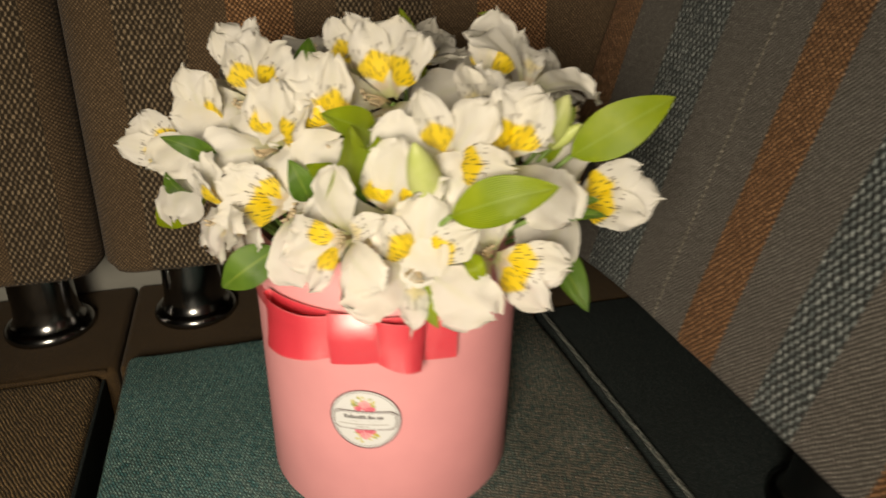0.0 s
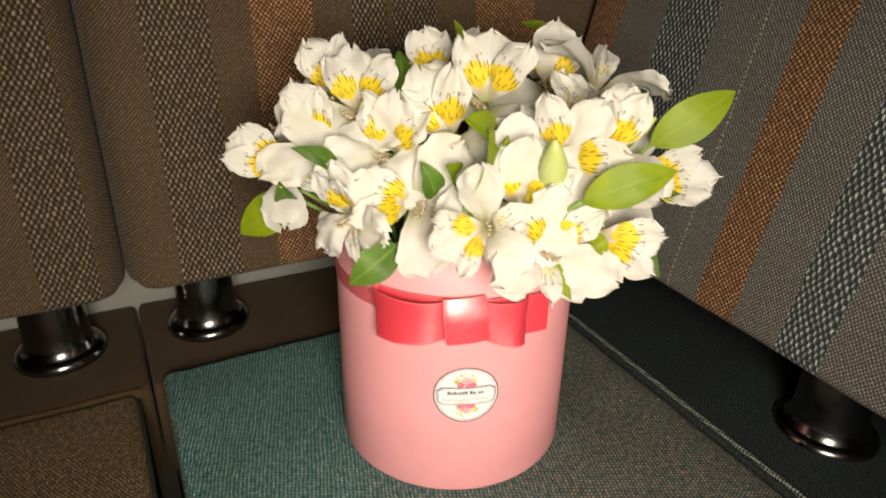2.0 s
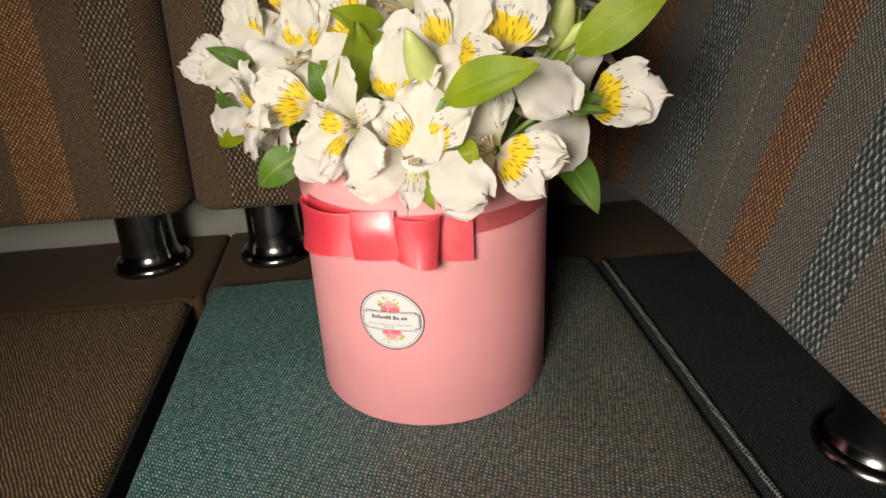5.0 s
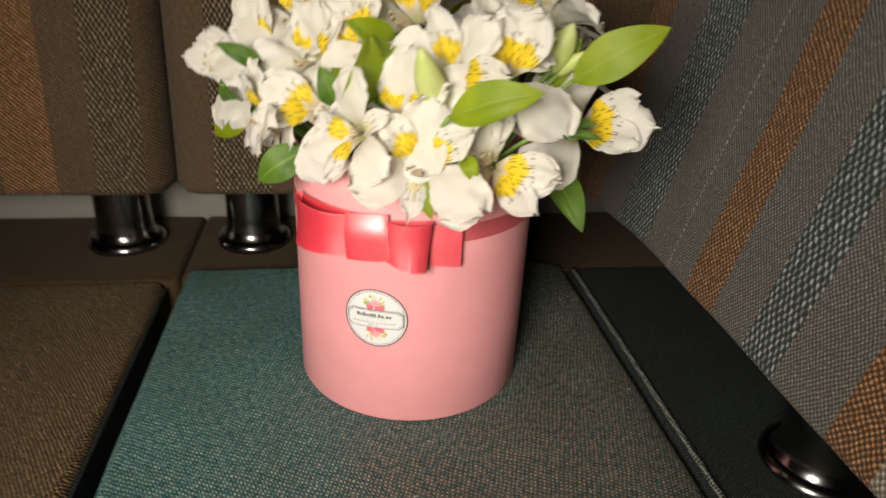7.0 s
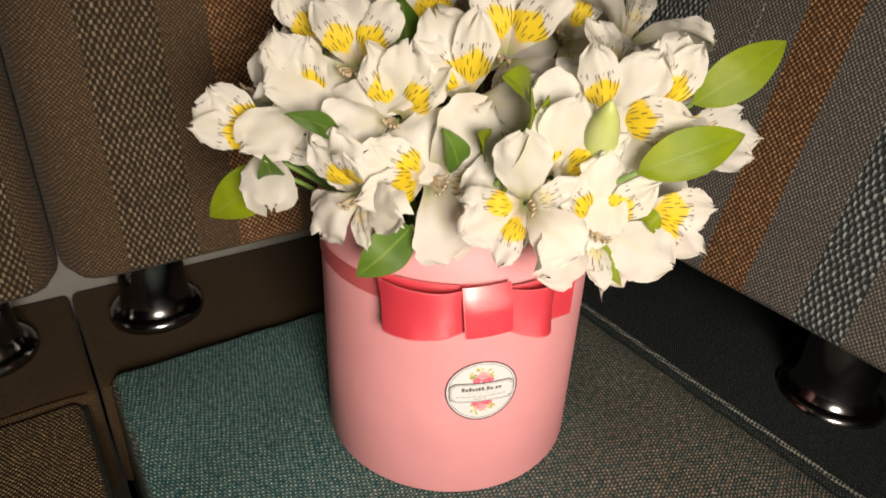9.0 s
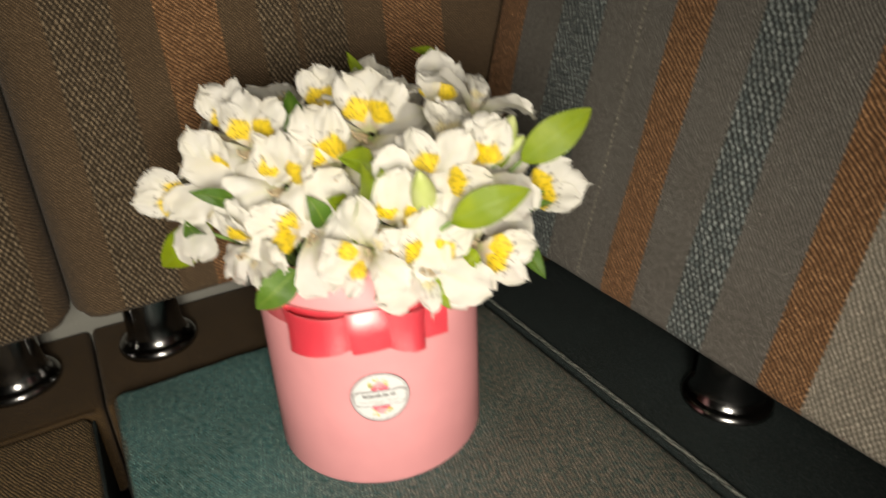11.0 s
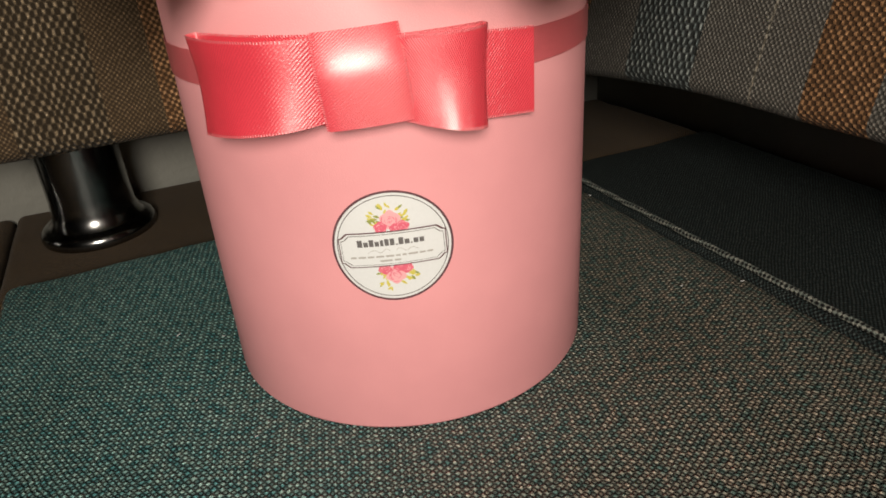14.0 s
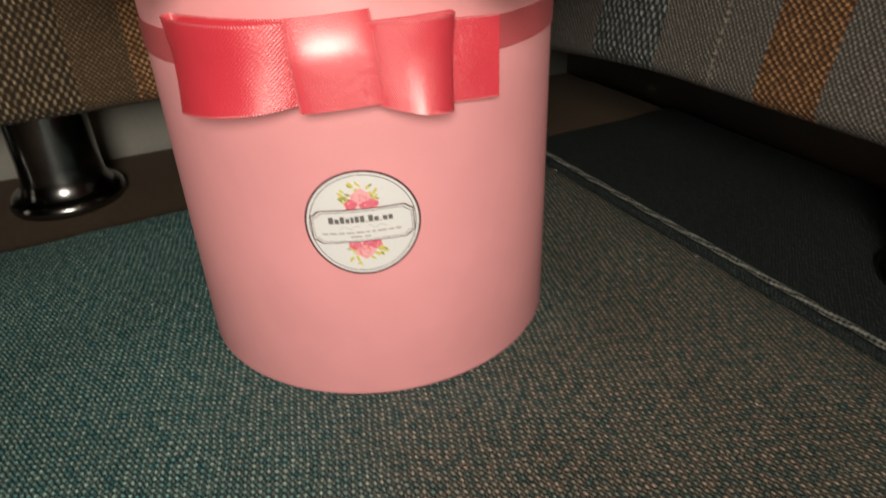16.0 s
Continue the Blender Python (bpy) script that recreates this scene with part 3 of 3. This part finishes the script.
def sticker_disc(radius, lift, inner=0.0, steps=72, rings=8, cu=0.0, cv=0.0, squash=1.0):
    rows = [[on_sticker(cu + r * math.cos(2 * math.pi * i / steps), cv + squash * r * math.sin(2 * math.pi * i / steps), lift) for i in range(steps + 1)]
            for r in [max(inner, 1e-5) + (radius - max(inner, 1e-5)) * k / rings for k in range(rings + 1)]]
    return sheet(rows)


PLATE_TURN = radians(1.5)


def sticker_bar(u0, u1, v0, v1, lift, turn=PLATE_TURN):
    n = max(1, int((u1 - u0) / 0.002))
    c, s = math.cos(turn), math.sin(turn)
    rows = [[on_sticker(c * u - s * v, s * u + c * v, lift) for v in (v0, (v0 + v1) / 2, v1)] for u in [u0 + (u1 - u0) * k / n for k in range(n + 1)]]
    return sheet(rows)


def joined(bms):
    out = bmesh.new()
    for bm in bms:
        me = bpy.data.meshes.new("piece")
        bm.to_mesh(me)
        bm.free()
        out.from_mesh(me)
        bpy.data.meshes.remove(me)
    return out


def plate_fan(half_w, half_h, notch, lift):
    """The label plate, cut into upright strips so that it follows the card's curve."""
    rows = []
    n = 36
    for k in range(n + 1):
        u = -half_w + 2 * half_w * k / n
        d = half_w - abs(u)
        h = half_h if d >= notch else half_h - notch * math.sqrt(max(0.0, 1 - (d / notch) ** 2)) * 0.85
        c, s = math.cos(PLATE_TURN), math.sin(PLATE_TURN)
        rows.append([on_sticker(c * u - s * v, s * u + c * v, lift) for v in (-h, -h / 2, 0, h / 2, h)])
    return sheet(rows)


sticker = part("sticker", sticker_disc(ST_R, 0.0004), PAPER, box, "round cream sticker with plum border and roses")
part("border", sticker_disc(ST_R + 0.0001, 0.00055, ST_R - 0.0007, rings=2), PLUM, sticker)
part("inner_line", sticker_disc(ST_R - 0.0016, 0.00055, ST_R - 0.0019, rings=1), GREY_INK, sticker)


def printed_shape(points, lift):
    """A small filled shape printed on the sticker, from a ring of (u, v)."""
    bm = bmesh.new()
    bm.faces.new([bm.verts.new(on_sticker(u, v, lift)) for u, v in points])
    return bm


def rose_spray(sign):
    """One full rose between two small ones, with pointed leaves fanned out behind them."""
    rng = random.Random(5 + sign)
    leaves, deep, pale, dark = [], [], [], []
    for i in range(46):
        a, d = rng.uniform(-1.45, 1.45), rng.uniform(0.0026, 0.0088)
        u, v = d * math.sin(a) * 0.95, 0.0082 + d * math.cos(a) * 0.95
        if math.hypot(u, v) > 0.0172:
            continue
        size, lean = rng.uniform(0.0008, 0.0013), a + rng.uniform(-0.7, 0.7)
        ring = [(0, -size), (0.42 * size, -0.2 * size), (0.30 * size, 0.5 * size), (0, size), (-0.30 * size, 0.5 * size), (-0.42 * size, -0.2 * size)]
        ring = [(u + x * math.cos(lean) + y * math.sin(lean), sign * (v - x * math.sin(lean) + y * math.cos(lean))) for x, y in ring]
        (deep if i % 4 == 0 else leaves).append(printed_shape(ring, 0.00058 + 0.000004 * i))
    k = 0
    for cu, cv, r in ((0.0, 0.0104, 0.0034), (-0.0036, 0.0078, 0.0022), (0.0038, 0.0077, 0.0023), (0.0012, 0.0072, 0.0018)):
        ring = [(cu + r * (1 + 0.10 * math.sin(5 * t)) * math.cos(t), sign * (cv + r * (1 + 0.10 * math.sin(5 * t)) * math.sin(t))) for t in [n * math.tau / 24 for n in range(24)]]
        (pale if r > 0.003 else dark).append(printed_shape(ring, 0.00086 + 0.00002 * k))
        for n in range(int(15 * r / 0.0024)):
            d, t0, span = r * rng.uniform(0.12, 0.92), rng.uniform(0, 6.28), rng.uniform(0.5, 1.3)
            arc = [t0 + span * m / 5 for m in range(6)]
            w = rng.uniform(0.00010, 0.00024)
            ring = [(cu + d * math.cos(t), sign * (cv + d * math.sin(t))) for t in arc] + [(cu + (d - w) * math.cos(t), sign * (cv + (d - w) * math.sin(t))) for t in reversed(arc)]
            (dark if r > 0.003 else pale).append(printed_shape(ring, 0.00100 + 0.000006 * n + 0.00002 * k))
        k += 1
    part("printed_leaf", joined(leaves), SPRIG, sticker)
    part("printed_leaf", joined(deep), LEAF_INK, sticker)
    part("printed_rose", joined(pale), ROSE_PALE, sticker)
    part("printed_rose", joined(dark), ROSE, sticker)


rose_spray(1)
rose_spray(-1)
part("plate_edge", plate_fan(0.0183, 0.0066, 0.0022, 0.00130), PLUM, sticker)
part("plate_gap", plate_fan(0.0179, 0.0062, 0.0022, 0.00138), PAPER, sticker)
part("plate_line", plate_fan(0.0174, 0.0057, 0.0022, 0.00146), GREY_INK, sticker)
part("plate", plate_fan(0.0172, 0.0055, 0.0022, 0.00154), PAPER, sticker)
title, at = [], -0.0118
for w, h in ((17, 26), (15, 18), (15, 26), (14, 18), (11, 22), (14, 25), (15, 25), (6, 5), (16, 26), (16, 18), (6, 5), (16, 18), (15, 18)):
    title.append(sticker_bar(at, at + w * 1e-4, 0.0014, 0.0014 + h * 1e-4, 0.00162))
    at += w * 1e-4 + 0.0004
part("title_bars", joined(title), GREY_INK, sticker)
small, rng = [], random.Random(3)
at = -0.0146
while at < 0.0135:
    w = rng.uniform(0.0014, 0.0036)
    small.append(sticker_bar(at, at + w, -0.0029, -0.0022, 0.00162))
    at += w + 0.0006
at = -0.0048
for w in (0.0040, 0.0022):
    small.append(sticker_bar(at, at + w, -0.0046, -0.0039, 0.00162))
    at += w + 0.0008
part("small_bars", joined(small), PALE_INK, sticker)
swirl = []
for sx in (-1, 1):
    for i in range(22):
        a = i / 21 * 3.4 * math.pi
        u, v = sx * (0.0012 + 0.0072 * i / 21), -0.0005 + 0.0007 * math.sin(a) * (1 - 0.5 * i / 21)
        swirl.append(sticker_bar(u - 0.00022, u + 0.00022, v - 0.00008, v + 0.00008, 0.00162))
part("scroll", joined(swirl), PALE_INK, sticker)

# ---- the bouquet ----

def basis(facing, up=Vector((0, 0, 1))):
    z = Vector(facing).normalized()
    x = Vector(up).cross(z).normalized()
    return Matrix((x, z.cross(x), z)).transposed().to_4x4()


def ease(k):
    k = min(1.0, max(0.0, k))
    return k * k * (3 - 2 * k)


def petal_line(length, th0, th1, n=20):
    """The middle line of a petal as (distance from the axis, height, lean) from throat to tip; it leans out more and more."""
    r, z, line = 0.0022, -0.014, []
    for i in range(n + 1):
        th = radians(th0 + (th1 - th0) * ease(i / n / 0.75))
        line.append((r, z, th))
        r += length / n * math.sin(th)
        z += length / n * math.cos(th)
    return line


def petal(angle, length, half, th0, th1, cup, rng, narrow):
    """One petal in the bloom's own space, the bloom looking along +z."""
    ca, sa = math.cos(angle), math.sin(angle)
    line, m = petal_line(length, th0, th1), 12
    seed, sway = rng.uniform(0, 50), rng.uniform(-0.004, 0.004)
    wide = 0.66 if narrow else 0.70
    pts = []
    for i, (r, z, th) in enumerate(line):
        s = i / (len(line) - 1)
        w = half * (0.20 + 0.80 * ease(s / wide))
        if s > wide:
            w = half * max(0.03, 1 - ((s - wide) / (1 - wide)) ** 2) ** 0.50
        row = []
        for j in range(m + 1):
            v = j / m * 2 - 1
            lap = 9.0 if v > 0 else 0.0
            rag = 1 + 0.24 * s * noise.noise((s * 5.0, seed + lap, 4.0)) + 0.15 * s * noise.noise((s * 15.0, seed + lap, 8.0))
            t = v * w * rag + sway * s * s
            lift = cup * v * v * w + 0.0042 * s * noise.noise((s * 2.6 + seed, v * 1.6, seed))
            lift += (0.0028 if narrow else 0.0085) * s * s * abs(v) ** 1.6 * noise.noise((s * 6.5 + seed, v * 3.0, seed)) + 0.0007 * (1 - abs(v)) * s
            tip = s ** 6 * (0.0050 * noise.noise((v * 2.6, seed, 1.0)) + 0.0028 * noise.noise((v * 7.0, seed, 3.0)) + (0.0010 if narrow else 0.0004) * max(0.0, 1 - 3 * abs(v)))
            rr = r - lift * math.cos(th) + tip * math.sin(th)
            row.append((rr * ca - t * sa, rr * sa + t * ca, z + lift * math.sin(th) + tip * math.cos(th)))
        pts.append(row)
    return sheet(pts)


def stalk(a, b, radius):
    a, b = Vector(a), Vector(b)
    mid = (a + b) / 2 + Vector((0, 0, 0.008)) + 0.12 * (a - b).cross(Vector((0, 0, 1)))
    pts = [a * (1 - k) ** 2 + mid * 2 * k * (1 - k) + b * k * k for k in [i / 8 for i in range(9)]]
    return tube(pts, radius, 7)


def rooted(at):
    """Where a stem goes into the foam."""
    flat = Vector((at[0], at[1], 0))
    if flat.length > 0.055:
        flat *= 0.055 / flat.length
    return Vector((flat.x * 0.8, flat.y * 0.8, 0.140))


BLOOM_LABEL = "white alstroemeria bloom with yellow flame and dark streaks"


def bloom(at, facing, up, size=1.0, vee=26, label=BLOOM_LABEL, flame=PETAL_FLAME):
    """at: the middle of the yellow flame; up: where the two flamed petals point, vee degrees to either side of it."""
    at = Vector(at)
    rng = random.Random(round(at.x * 7000) + round(at.y * 900) + round(at.z * 50000))
    turn = basis(facing, Vector(up))
    r, z, th = petal_line(0.040, 22, 72)[9]
    eye = at - turn.to_3x3() @ Vector((0, r * math.cos(radians(vee)), z)) * size
    foot = rooted(eye)
    ob = thing("alstroemeria_bloom", foot, label, "flower", "blooms in the bouquet")
    m = Matrix.Translation(eye - foot) @ turn @ Matrix.Scale(size, 4)
    plan = [(90, 0.042, 0.0130, 28, 82, 0, 0.04, PETAL), (207, 0.045, 0.0156, 32, 90, 0, 0.0, PETAL), (333, 0.045, 0.0156, 32, 90, 0, 0.0, PETAL),
            (90 - vee, 0.040, 0.0096, 22, 72, 1, 0.04, flame), (90 + vee, 0.040, 0.0096, 22, 72, 1, 0.04, flame), (270, 0.037, 0.0072, 26, 86, 1, 0.14, PETAL_SPOT)]
    for deg, length, half, th0, th1, narrow, cup, mat in plan:
        bm = petal(radians(deg + rng.uniform(-8, 8)), length * rng.uniform(0.93, 1.06), half * rng.uniform(0.92, 1.1), th0 + rng.uniform(-4, 4), th1 + rng.uniform(-18, 18),
                   cup + rng.uniform(-0.22, 0.20), rng, narrow)
        bm.transform(m)
        part("petal", bm, mat, ob)
    rods = []
    for k in range(6):
        a = radians(250 + 16 * (k - 2.5) + rng.uniform(-8, 8))
        tip = Vector((0.007 * math.cos(a), 0.007 * math.sin(a), 0.004 + rng.uniform(-0.003, 0.003)))
        line = [Vector((0.001 * math.cos(a), 0.001 * math.sin(a), -0.013)), Vector((0.002 * math.cos(a), 0.002 * math.sin(a), -0.005)), tip]
        rods.append(tube(line, [0.0005, 0.0005, 0.0004], 5))
        rods.append(tube([tip, tip + Vector((0, 0.001, 0.0026))], [0.0008, 0.0006], 6))
    bm = joined(rods)
    bm.transform(m)
    part("stamen_tuft", bm, ANTHER, ob, "pale curved stamens")
    part("stem", stalk((m @ Vector((0, 0, -0.0145))), Vector((0, 0, 0)), 0.0014), STEM, ob, "thin green stem")
    return ob


# the ring that faces the room, from one side to the other and from the rim upwards
bloom((-0.122, 0.008, 0.222), (-0.4, -0.81, 0.44), (-0.67, 0.64, 0.37), 0.95, 24)
bloom((-0.078, 0.023, 0.264), (-0.55, -0.66, 0.51), (-0.01, 0.5, 0.87), 0.92, 22)
bloom((-0.072, -0.012, 0.262), (-0.52, -0.71, 0.47), (0.29, 0.32, 0.9), 1.0, 28)
bloom((-0.098, -0.008, 0.244), (-0.57, -0.7, 0.42), (-0.05, 0.52, 0.85), 0.95, 22)
bloom((-0.066, -0.042, 0.243), (-0.49, -0.76, 0.43), (0.29, 0.32, 0.9), 0.95, 42)
bloom((-0.04, -0.055, 0.253), (-0.5, -0.78, 0.39), (-0.1, 0.54, 0.84), 1.08, 28)
bloom((-0.007, -0.048, 0.271), (-0.48, -0.74, 0.48), (0.38, 0.26, 0.89), 1.1, 24)
bloom((-0.018, 0.006, 0.27), (-0.51, -0.58, 0.63), (0.08, 0.45, 0.89), 0.85, 22)
bloom((0.057, -0.018, 0.267), (-0.42, -0.71, 0.56), (0.29, 0.32, 0.9), 1.0, 28)
bloom((0.01, -0.106, 0.246), (-0.58, -0.72, 0.38), (0.7, -0.05, 0.71), 1.0, 42)
bloom((0.037, -0.107, 0.25), (-0.11, -0.91, 0.41), (0.32, 0.38, 0.87), 1.0, 22)
bloom((-0.073, -0.063, 0.213), (-0.42, -0.84, 0.34), (-0.81, 0.58, 0.09), 1.0, 20)
bloom((-0.097, -0.05, 0.213), (-0.91, -0.39, 0.17), (0.05, 0.47, 0.88), 0.8, 22)
bloom((-0.019, -0.103, 0.225), (-0.57, -0.7, 0.42), (0.48, 0.18, 0.86), 0.95, 38)
bloom((-0.05, -0.107, 0.207), (-0.74, -0.62, 0.26), (-0.80, 0.36, -0.47), 0.78, 34)
bloom((-0.01, -0.121, 0.207), (-0.21, -0.91, 0.37), (0.16, 0.43, 0.89), 0.95, 46)
bloom((0.036, -0.123, 0.194), (-0.26, -0.91, 0.32), (0.92, -0.33, -0.22), 0.98, 22)
bloom((0.093, -0.094, 0.21), (-0.2, -0.87, 0.46), (0.96, -0.26, -0.07), 1.1, 22)
bloom((0.038, 0.06, 0.262), (-0.25, -0.65, 0.72), (0.89, 0.03, 0.45), 0.9, 28)
# white blooms turned away, on the far side of the bunch
FRECKLED = "white alstroemeria bloom with dark freckles"
bloom((0.078, -0.045, 0.262), (0.55, 0.1, 0.8), (0.6, 0.6, -0.4), 1.0, 30, FRECKLED, PETAL_SPOT)
bloom((0.098, -0.020, 0.243), (0.85, -0.1, 0.45), (0.2, 0.8, 0.5), 1.0, 26, FRECKLED, PETAL_SPOT)
bloom((0.088, 0.020, 0.246), (0.6, 0.3, 0.7), (-0.3, 0.8, 0.3), 1.0, 26, FRECKLED, PETAL_SPOT)
bloom((0.020, 0.020, 0.268), (0.1, -0.1, 1.0), (0.3, 0.9, 0.1), 0.95, 26, FRECKLED, PETAL_SPOT)
bloom((-0.040, 0.048, 0.262), (-0.1, 0.1, 1.0), (-0.3, 0.9, 0.1), 0.95, 26, FRECKLED, PETAL_SPOT)
bloom((-0.095, 0.045, 0.238), (-0.7, 0.3, 0.6), (-0.2, 0.5, 0.8), 0.95, 26, FRECKLED, PETAL_SPOT)
bloom((-0.020, 0.092, 0.240), (-0.1, 0.8, 0.6), (0.1, -0.5, 0.8), 1.0, 26, FRECKLED, PETAL_SPOT)
bloom((0.068, 0.070, 0.238), (0.5, 0.7, 0.5), (-0.1, -0.5, 0.8), 1.0, 26, FRECKLED, PETAL_SPOT)
bloom((-0.070, 0.078, 0.226), (-0.6, 0.7, 0.4), (0.1, -0.4, 0.9), 0.95, 26, FRECKLED, PETAL_SPOT)
bloom((-0.090, -0.044, 0.204), (-0.8, -0.5, -0.05), (0.05, 0.2, 1.0), 0.66, 24, FRECKLED, PETAL_SPOT)
bloom((0.034, -0.072, 0.258), (0.1, -0.45, 0.9), (0.3, 0.8, 0.4), 0.9, 26, FRECKLED, PETAL_SPOT)


def leaf(base, tip, width, normal, material, curl=0.004, label="fresh green alstroemeria leaf among the blooms"):
    """A pointed blade from base to tip with a folded midrib, on a short stalk from the foam."""
    base, tip = Vector(base), Vector(tip)
    foot = rooted(base)
    ob = thing("alstroemeria_leaf", foot, label, "leaf", "leaves in the bouquet")
    way = tip - base
    n = Vector(normal) - way * (Vector(normal).dot(way) / way.length_squared)
    n.normalize()
    across = way.normalized().cross(n)
    pts = []
    for i in range(17):
        s = i / 16
        w = width / 2 * max(0.02, math.sin(math.pi * s ** 0.85) ** 0.8)
        mid = base + way * s + n * (curl * math.sin(math.pi * s) - curl * 0.6 * s * s)
        row = []
        for j in range(9):
            v = j / 8 * 2 - 1
            lift = 0.0016 * abs(v) * math.sin(math.pi * s) + 0.0012 * noise.noise((s * 4 + base.x * 90, v * 2, base.y * 70))
            row.append(mid + across * (v * w) + n * lift - foot)
        pts.append(row)
    part("blade", sheet(pts), material, ob)
    part("stalk", stalk(base - foot, (0, 0, 0), 0.0013), STEM, ob)
    return ob


def bud(base, tip, width, label="lime white alstroemeria bud still closed"):
    base, tip = Vector(base), Vector(tip)
    foot = rooted(base)
    ob = thing("alstroemeria_bud", foot, label, "flower bud", "buds in the bouquet")
    line = [base.lerp(tip, k / 10) - foot for k in range(11)]
    part("bud", tube(line, [max(0.0008, width / 2 * math.sin(math.pi * (0.12 + 0.88 * k / 10)) ** 0.7) for k in range(11)], 12), BUD, ob)
    part("stem", stalk(base - foot, (0, 0, 0), 0.0014), STEM, ob)


leaf((0.072, -0.097, 0.236), (0.112, -0.115, 0.267), 0.024, (-0.2, -0.9, 0.5), LEAF)
leaf((0.002, -0.128, 0.224), (0.041, -0.149, 0.242), 0.021, (-0.1, -0.8, 0.6), LEAF)
leaf((-0.103, 0.010, 0.199), (-0.139, 0.033, 0.166), 0.025, (-0.3, -0.9, 0.3), LEAF)
leaf((-0.070, -0.063, 0.187), (-0.099, -0.063, 0.168), 0.021, (-0.3, -0.9, 0.4), LEAF_DARK)
leaf((0.068, -0.070, 0.184), (0.085, -0.110, 0.155), 0.022, (0.1, -0.8, 0.7), LEAF_DARK)
leaf((0.052, -0.100, 0.206), (0.087, -0.112, 0.210), 0.009, (0, -0.7, 0.7), LEAF_DARK)
leaf((-0.093, -0.036, 0.226), (-0.118, -0.040, 0.242), 0.011, (-0.2, -0.8, 0.6), LEAF_DARK)
leaf((-0.019, -0.078, 0.243), (-0.045, -0.094, 0.263), 0.019, (0.7, -0.65, 0.3), LEAF)
leaf((-0.045, -0.094, 0.217), (-0.033, -0.098, 0.257), 0.028, (0.7, -0.68, 0.2), LEAF)
leaf((-0.014, -0.108, 0.192), (-0.006, -0.138, 0.176), 0.012, (-0.3, -0.7, 0.6), LEAF)
leaf((0.011, -0.124, 0.203), (0.016, -0.136, 0.193), 0.009, (-0.1, -0.9, 0.4), LEAF)
leaf((0.084, 0.020, 0.276), (0.068, 0.038, 0.288), 0.009, (0, -0.8, 0.5), LEAF)
leaf((0.060, -0.070, 0.222), (0.078, -0.085, 0.256), 0.015, (-0.1, -0.9, 0.3), LEAF)
leaf((-0.050, -0.020, 0.250), (-0.040, 0.000, 0.281), 0.014, (0, -0.9, 0.3), LEAF_DARK)
leaf((-0.052, -0.070, 0.214), (-0.060, -0.074, 0.236), 0.014, (0, -0.9, 0.3), LEAF_DARK)
leaf((-0.035, -0.075, 0.205), (-0.030, -0.088, 0.232), 0.013, (0, -0.9, 0.3), LEAF_DARK)
leaf((-0.098, 0.020, 0.195), (-0.104, 0.010, 0.225), 0.014, (-0.5, -0.8, 0.2), LEAF_DARK)
leaf((-0.028, -0.070, 0.226), (-0.022, -0.096, 0.250), 0.016, (0.2, -0.9, 0.3), LEAF)
leaf((-0.042, -0.068, 0.222), (-0.052, -0.090, 0.238), 0.015, (0, -0.9, 0.4), LEAF)
leaf((-0.112, 0.000, 0.200), (-0.122, -0.018, 0.214), 0.013, (-0.4, -0.8, 0.3), LEAF_DARK)
leaf((0.062, -0.085, 0.205), (0.084, -0.106, 0.216), 0.011, (0, -0.8, 0.6), LEAF_DARK)
leaf((-0.028, -0.072, 0.192), (-0.046, -0.100, 0.222), 0.019, (0.1, -0.9, 0.4), LEAF)
leaf((-0.036, -0.070, 0.195), (-0.030, -0.098, 0.214), 0.016, (0.2, -0.9, 0.4), LEAF_DARK)
leaf((0.010, -0.085, 0.190), (0.030, -0.108, 0.215), 0.013, (0, -0.9, 0.4), LEAF_DARK)
leaf((0.03, 0.03, 0.245), (0.02, 0.045, 0.290), 0.013, (0, -0.9, 0.3), LEAF)
bud((0.002, -0.102, 0.216), (-0.012, -0.120, 0.255), 0.016)
bud((0.064, -0.082, 0.238), (0.071, -0.090, 0.264), 0.015)
bud((0.000, -0.080, 0.176), (-0.012, -0.094, 0.190), 0.011)
bud((0.068, -0.082, 0.236), (0.078, -0.092, 0.250), 0.008)

# ---- specks of lint on the seat ----
rng = random.Random(21)
flecks = []
for i in range(26):
    x, y = rng.uniform(-0.16, 0.17), rng.uniform(-0.32, 0.12)
    if math.hypot(x, y) > R + 0.006:
        a = rng.uniform(0, 6.28)
        step = Vector((math.cos(a), math.sin(a), 0)) * rng.uniform(0.0005, 0.0016)
        at = Vector((x, y, 0.0016))
        flecks.append(tube([at, at + step, at + step * 1.6 + Vector((0.0004, 0, 0.0002))], 0.00022, 5))
tagged(part("lint", joined(flecks), PAPER, None), "pale specks of lint on the woven seat", "lint", kind="stuff")
